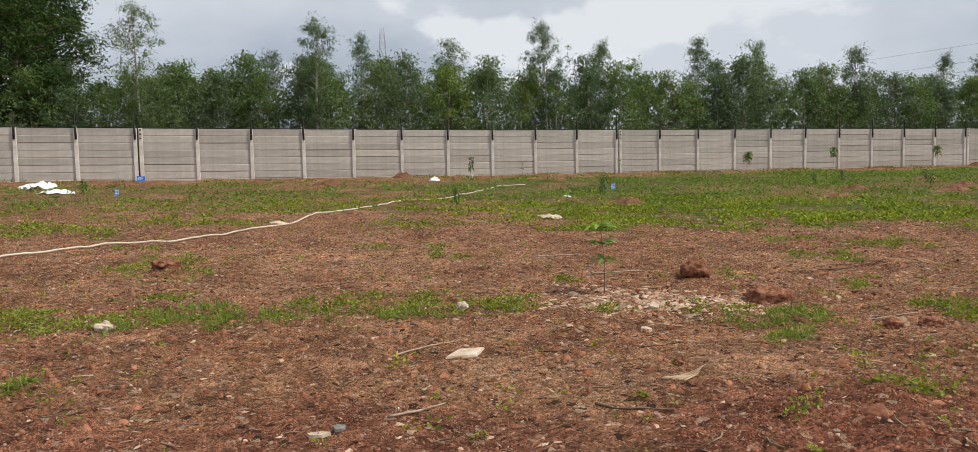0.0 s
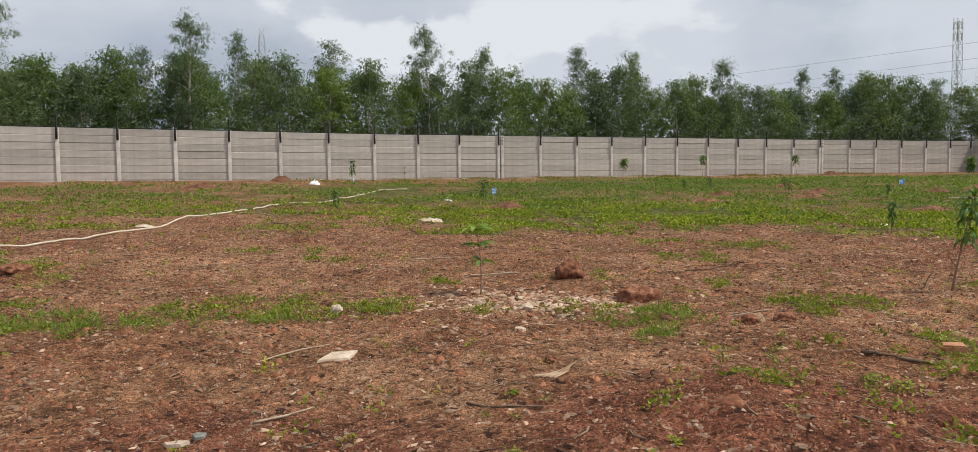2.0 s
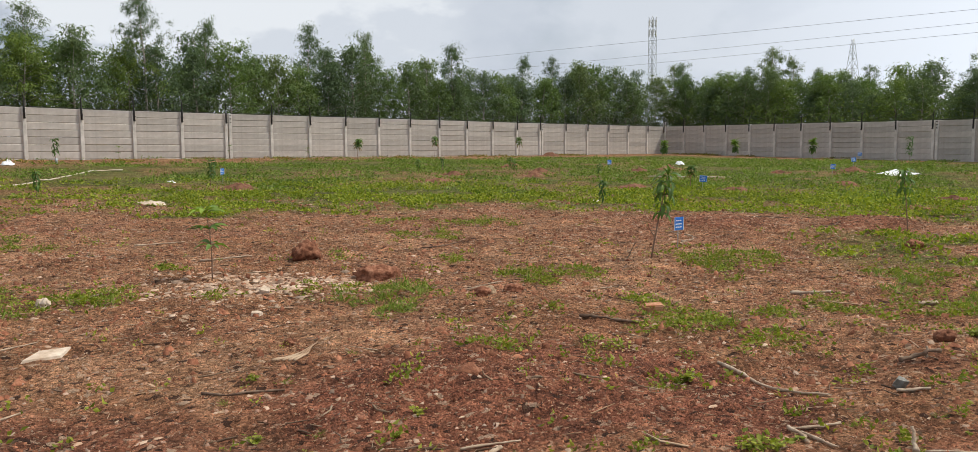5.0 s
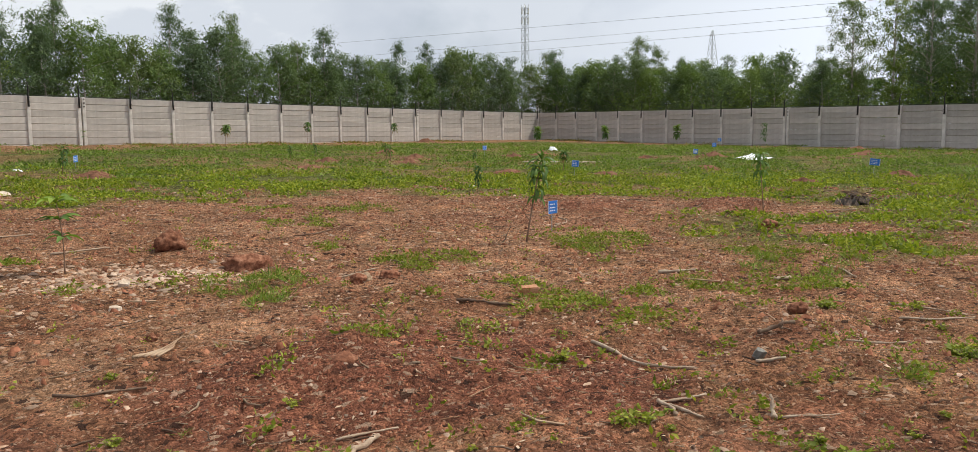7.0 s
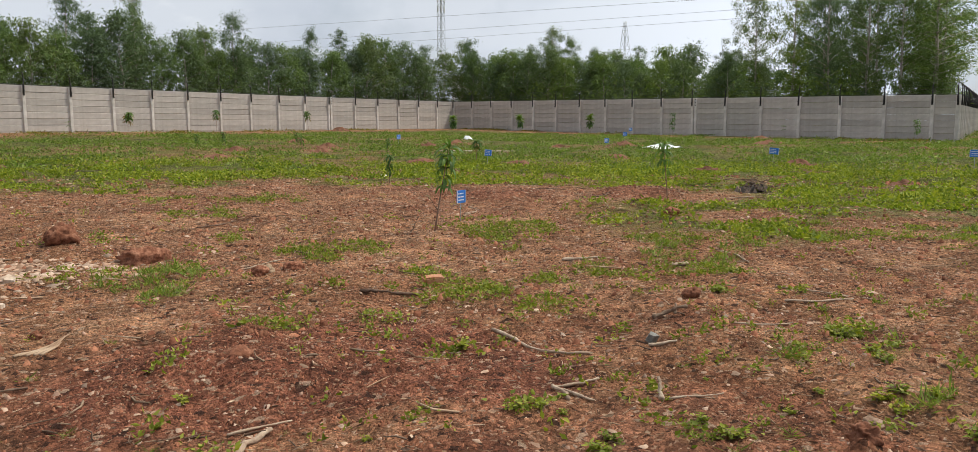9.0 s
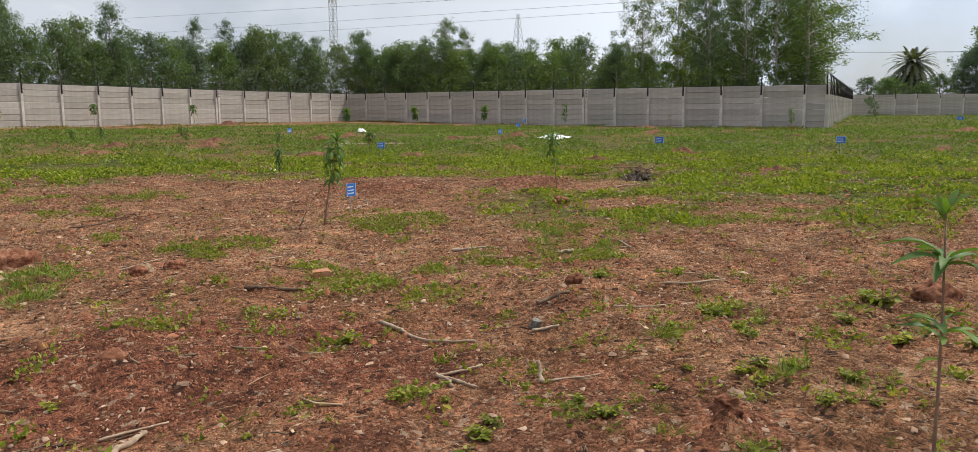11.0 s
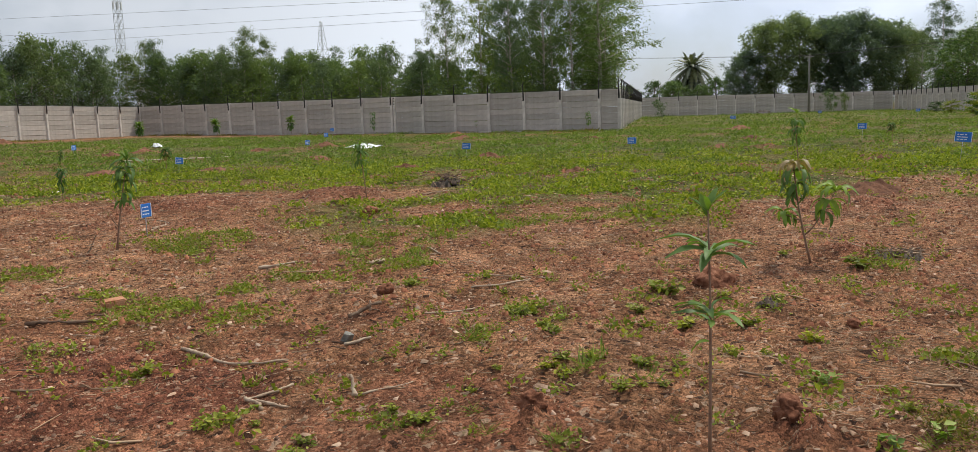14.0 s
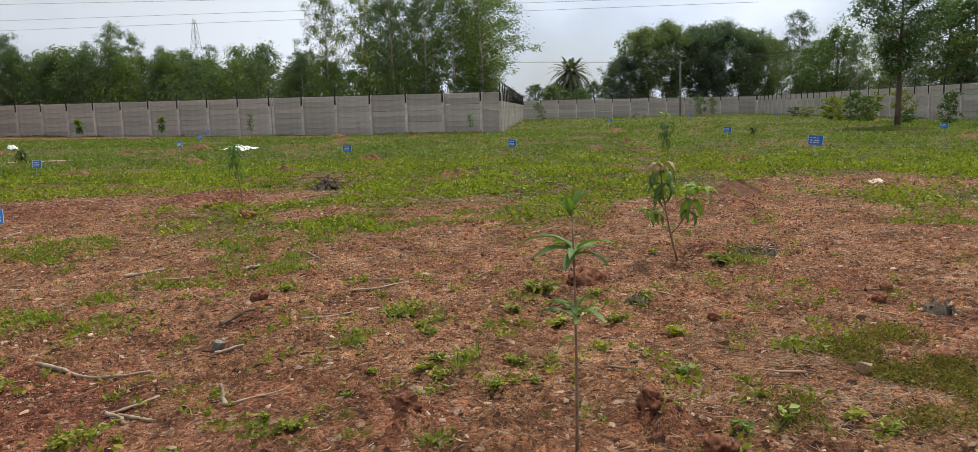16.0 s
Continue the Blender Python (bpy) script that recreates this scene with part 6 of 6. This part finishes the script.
WEEDS_SOUTH = [
    (3.90, -0.27, 0.17, 1), (4.27, -0.18, 0.10, 0), (3.99, -0.33, 0.16, 2), (3.96, -0.48, 0.18, 1), (4.14, -0.59, 0.13, 0), (4.04, -0.73, 0.15, 0), (8.20, 0.98, 0.13, 0),
]
rest = random.Random(77)
for x, y, w, kind in WEEDS_WEST + WEEDS_MID + WEEDS_EAST + WEEDS_SOUTH:
    proto = (LEAFY_WEED, GRASS_TUFT, SEEDLING)[kind].pop(0)
    (LEAFY_WEED, GRASS_TUFT, SEEDLING)[kind].append(proto)
    m = pose(x, y, on_ground(x, y) - 0.004, 0, 0, rest.uniform(0, 360))
    ob = proto if proto.name not in placed else copy_thing(proto, m)
    placed.add(proto.name)
    ob.matrix_basis = m @ Matrix.Scale(w * 0.98, 4)
    tagged(ob, group=("leafy weeds on the soil", "grass tufts on the soil", "seedlings on the soil")[kind])


# ---- what nobody could count: weeds, grass, pebbles, straw ----
RNG = np.random.default_rng(2024)


def scatter(n, r0, r1, a0=-38, a1=112, power=0.5):
    """Random places in a sector of the field; power 0.5 spreads them evenly over the area."""
    r = (r0 ** (1 / power) + (r1 ** (1 / power) - r0 ** (1 / power)) * RNG.uniform(0, 1, n)) ** power
    a = np.radians(RNG.uniform(a0, a1, n))
    return r * np.sin(a), r * np.cos(a)


def tufts(name, x, y, per, length, width, high, lean, mat, label, fold=0.25, spread=0.05):
    n = len(x)
    bx, by = np.repeat(x, per), np.repeat(y, per)
    size = np.repeat(RNG.uniform(0.6, 1.4, n), per)
    bx, by = bx + RNG.normal(0, spread, n * per) * size, by + RNG.normal(0, spread, n * per) * size
    z = gz(bx, by) + RNG.uniform(0, 1, n * per) ** 1.5 * high * size
    way = np.stack([RNG.normal(0, 1, n * per), RNG.normal(0, 1, n * per), np.abs(RNG.normal(lean, 0.45, n * per))], -1)
    v, f = leaf_arrays(np.stack([bx, by, z], -1), way, length * size * RNG.uniform(0.6, 1.4, n * per), width * size * RNG.uniform(0.7, 1.3, n * per), RNG, fold)
    return tagged(new(name, np_mesh(name, v, f, mat)), label, "weeds", kind="stuff")


x, y = scatter(60000, 2.2, 14, power=0.62)
keep = RNG.uniform(0, 1, len(x)) < 0.62 * patchy(x, y)
x, y = x[keep], y[keep]
grassy = RNG.uniform(0, 1, len(x)) < 0.08 + 0.6 * (soft_noise(x, y, 1.4, 71) > 0.5)
tufts("low_weeds", x[~grassy], y[~grassy], 12, 0.029, 0.019, 0.032, 0.35, WEED, "low green broad-leaved weeds in loose patches", spread=0.042)
tufts("short_grass", x[grassy], y[grassy], 12, 0.085, 0.007, 0.01, 1.1, GRASS, "short wiry grass among the weeds", 0.1, 0.03)
x, y = scatter(560, 2.2, 14, power=0.7)
tufts("scattered_weeds", x, y, 9, 0.032, 0.017, 0.05, 0.6, WEED, "single small weeds on bare soil", spread=0.03)

x, y = scatter(160, 2.6, 7.5, 20, 100, 0.6)
tufts("leafy_weeds", x, y, 24, 0.031, 0.017, 0.05, 0.5, WEED, "single leafy weeds with larger soft leaves", spread=0.035)
x, y = scatter(92000, 9, 26)
keep = RNG.uniform(0, 1, len(x)) < 0.95 * meadow(x, y) ** 1.2 * (1 - smooth(18, 26, np.hypot(x, y))) * smooth(-0.55, 0.25, soft_noise(x, y, 0.5, 81) + 0.6 * soft_noise(x, y, 1.3, 82))
tufts("meadow_weeds", x[keep], y[keep], 6, 0.060, 0.032, 0.06, 0.45, MEADOW, "spreading green weeds covering the field", spread=0.055)
x, y = scatter(58000, 17, 50)
keep = RNG.uniform(0, 1, len(x)) < 0.9 * meadow(x, y) ** 1.2 * smooth(17, 25, np.hypot(x, y)) * smooth(-0.5, 0.3, soft_noise(x, y, 1.1, 83) + 0.6 * soft_noise(x, y, 3.0, 84))
tufts("far_meadow", x[keep], y[keep], 6, 0.095, 0.038, 0.06, 0.6, GRASS, "green grass and weeds towards the walls", spread=0.09)
x, y = scatter(6500, 46, 106, 68, 101)
keep = RNG.uniform(0, 1, len(x)) < 0.7 * meadow(x, y) ** 1.3 * smooth(-0.8, 0.0, soft_noise(x, y, 2.1, 85))
tufts("far_grass", x[keep], y[keep], 6, 0.16, 0.05, 0.06, 0.5, GRASS, "green grass of the far part of the field", spread=0.3)


a, r = RNG.uniform(0, 6.283, 1700), np.sqrt(RNG.uniform(0, 1, 1700))
x, y = 4.85 + 1.15 * r * np.cos(a), -0.68 + 0.58 * r * np.sin(a)
keep = soft_noise(x, y, 0.3, 95) + 0.6 * soft_noise(x, y, 0.8, 96) > 0.25 + 0.35 * (r - 0.75)
tufts("matted_weeds", x[keep], y[keep], 17, 0.021, 0.009, 0.03, 0.5, OLIVE, "matted olive and rust-brown dying weeds", spread=0.04)
s = RNG.uniform(0, 62, 1500)
x, y = -28 + s * 0.953 + RNG.uniform(-0.2, 1.3, 1500) * 0.3, 29.9 + s * 0.303 - RNG.uniform(0.15, 2.2, 1500) ** 1.5
keep = soft_noise(x, y, 1.8, 91) > 0.25
tufts("wall_foot_weeds", x[keep], y[keep], 9, 0.09, 0.03, 0.05, 0.8, OLIVE, "ragged weeds along the foot of the panel wall", spread=0.1)
x, y = 40.5 - RNG.uniform(0.1, 1.2, 700) ** 1.5, RNG.uniform(15, 50, 700)
keep = soft_noise(x, y, 1.8, 92) > 0.0
tufts("wall_foot_weeds", x[keep], y[keep], 9, 0.10, 0.03, 0.06, 0.8, OLIVE, "ragged weeds along the foot of the panel wall", spread=0.1)


def bits(name, x, y, size, flat, mat, label, category, stretch=0.4):
    """Small angular stones: low lumps with uneven corners, half sunk."""
    n = len(x)
    dirs = np.array([(1, 0, -0.6), (0, 1, -0.6), (-1, 0, -0.6), (0, -1, -0.6), (0.5, -0.1, 0.75), (-0.45, 0.15, 0.85)], float)
    s = np.stack([size * RNG.uniform(1 - stretch, 1 + stretch, n), size * RNG.uniform(1 - stretch, 1 + stretch, n), size * flat * RNG.uniform(0.6, 1.4, n)], -1)
    v = dirs[None] * s[:, None] * RNG.uniform(0.7, 1.2, (n, 6, 1)) + RNG.normal(0, 0.16, (n, 6, 3)) * s[:, None]
    a = RNG.uniform(0, 6.283, n)
    c, d = np.cos(a)[:, None], np.sin(a)[:, None]
    vx, vy = v[..., 0] * c - v[..., 1] * d, v[..., 0] * d + v[..., 1] * c
    z = gz(x, y) + s[:, 2] * 0.35
    V = np.stack([vx + x[:, None], vy + y[:, None], v[..., 2] + z[:, None]], -1).reshape(-1, 3)
    tri = np.array([(0, 1, 4), (1, 5, 4), (1, 2, 5), (2, 3, 5), (3, 4, 5), (3, 0, 4)])
    F = (np.arange(n)[:, None, None] * 6 + tri[None]).reshape(-1, 3)
    return tagged(new(name, np_mesh(name, V, F, mat)), label, category, kind="stuff")


def gritty(x, y):
    return np.clip(smooth(0.0, 0.6, 1.15 - np.hypot((x - 2.3) / 1.5, (y - 3.9) / 1.35)) + 0.8 * smooth(0.0, 0.5, 1 - np.hypot((x + 1.6) / 2.3, (y - 4.1) / 1.0)), 0, 1)


x, y = scatter(16000, 2.2, 20, power=0.75)
bits("pebbles", x, y, 0.0045 + 0.013 * RNG.uniform(0, 1, len(x)) ** 3 + 0.0004 * np.hypot(x, y), 0.6, PEBBLE, "tan and brown pebbles scattered over the soil", "pebbles")
x, y = scatter(76000, 2.2, 9, power=0.7)
keep = RNG.uniform(0, 1, len(x)) < 0.22 + 0.78 * gritty(x, y)
x, y = x[keep], y[keep]
bits("soil_crumbs", x, y, 0.003 + 0.010 * RNG.uniform(0, 1, len(x)) ** 2, 0.8, CLOD, "dark red crumbs of laterite gravel", "gravel")
x, y = scatter(21000, 5, 19, power=0.6)
bits("soil_crumbs", x, y, 0.006 + 0.030 * RNG.uniform(0, 1, len(x)) ** 2.6, 0.7, CLOD, "red brown clods of dry soil", "gravel")
near = [(hx + RNG.normal(0, hr * 0.42, 90), hy + RNG.normal(0, hr * 0.42, 90)) for hx, hy, hr, hh in HEAPS_FAR + HEAPS_EAST]
x, y = np.concatenate([q[0] for q in near]), np.concatenate([q[1] for q in near])
bits("heap_clods", x, y, 0.015 + 0.03 * RNG.uniform(0, 1, len(x)) ** 2, 0.8, CLOD, "crumbling clods on the heaps of dug red soil", "clods")
x, y = 1.65 + RNG.normal(0, 0.62, 900), 8.1 + RNG.normal(0, 0.36, 900)
bits("stone_chips", x, y, 0.012 + 0.045 * RNG.uniform(0, 1, 900) ** 2, 0.25, SHARD, "pale flat stone chips heaped round the sapling", "rubble")
x, y = scatter(9500, 2.3, 18, power=0.64)
bits("stone_chips", x, y, 0.005 + 0.0003 * np.hypot(x, y) + 0.028 * RNG.uniform(0, 1, len(x)) ** 4, 0.3, SHARD, "pale flat stone chips strewn over the soil", "rubble")
x, y = 4.05 + RNG.normal(0, 0.22, 60), 0.12 + RNG.normal(0, 0.25, 60)
bits("stone_chips", x, y, 0.008 + 0.018 * RNG.uniform(0, 1, 60) ** 2, 0.4, SHARD, "pinkish brick chips beside the earth heap", "rubble")


def straws(name, x, y, length, thick, mat, label):
    n = len(x)
    a, e = RNG.uniform(0, 6.283, n), np.abs(RNG.normal(0, 0.09, n))
    L = length * RNG.uniform(0.4, 1.6, n)
    way = np.stack([np.cos(a) * np.cos(e), np.sin(a) * np.cos(e), np.sin(e)], -1)
    side = np.stack([-np.sin(a), np.cos(a), np.zeros(n)], -1)
    up = np.cross(way, side) * -1
    base = np.stack([x, y, gz(x, y) + thick], -1)
    bend = side * (RNG.normal(0, 0.10, n) * L)[:, None]
    r = np.broadcast_to(thick * RNG.uniform(0.6, 1.5, n), (n,))[:, None]
    rings = []
    for t, w in ((0.0, 1.0), (0.5, 0.9), (1.0, 0.4)):
        c = base + way * (L * t)[:, None] + bend * (4 * t * (1 - t))
        rings += [c + side * r * w, c - side * r * w * 0.5 + up * r * w, c - side * r * w * 0.5 - up * r * w]
    V = np.stack(rings, 1).reshape(-1, 3)
    quad = np.array([(q * 3 + k, q * 3 + (k + 1) % 3, q * 3 + 3 + (k + 1) % 3, q * 3 + 3 + k) for q in range(2) for k in range(3)])
    F = (np.arange(n)[:, None, None] * 9 + quad[None]).reshape(-1, 4)
    return tagged(new(name, np_mesh(name, V, F, mat)), label, "litter", kind="stuff")


x, y = scatter(8000, 2.2, 19, power=0.62)
straws("dry_straw", x, y, 0.075, 0.0022, STRAW, "dry straw and thin twigs on the soil")
x, y = 4.7 + RNG.normal(0, 0.7, 1300), -0.5 + RNG.normal(0, 0.55, 1300)
straws("dead_grass", x, y, 0.11, 0.0018, STRAW, "matted dead grass among the weeds")
x, y = scatter(300, 2.4, 17, power=0.75)
straws("dry_twigs", x, y, 0.19, 0.0055, STRAW, "dry broken twigs strewn over the soil")
x, y = scatter(700, 2.4, 17, power=0.70)
straws("dark_twigs", x, y, 0.11, 0.0050, DARKWOOD, "dark broken twigs strewn over the soil")

x, y = scatter(12000, 2.2, 19, power=0.58)
way = np.stack([RNG.normal(0, 1, len(x)), RNG.normal(0, 1, len(x)), RNG.normal(0.06, 0.12, len(x))], -1)
v, f = leaf_arrays(np.stack([x, y, gz(x, y) + 0.006], -1), way, RNG.uniform(0.02, 0.065, len(x)), RNG.uniform(0.008, 0.022, len(x)), RNG, 0.1)
half = len(v) // 2
tagged(new("dead_leaves", np_mesh("dead_leaves", v[half:], f[len(f) // 2:] - half, DARKWOOD)), "dark rotting leaves and bark flakes on the soil", "litter", kind="stuff")
v, f = v[:half], f[:len(f) // 2]
tagged(new("dead_leaves", np_mesh("dead_leaves", v, f, STRAW)), "brown dead leaves and bark flakes on the soil", "litter", kind="stuff")
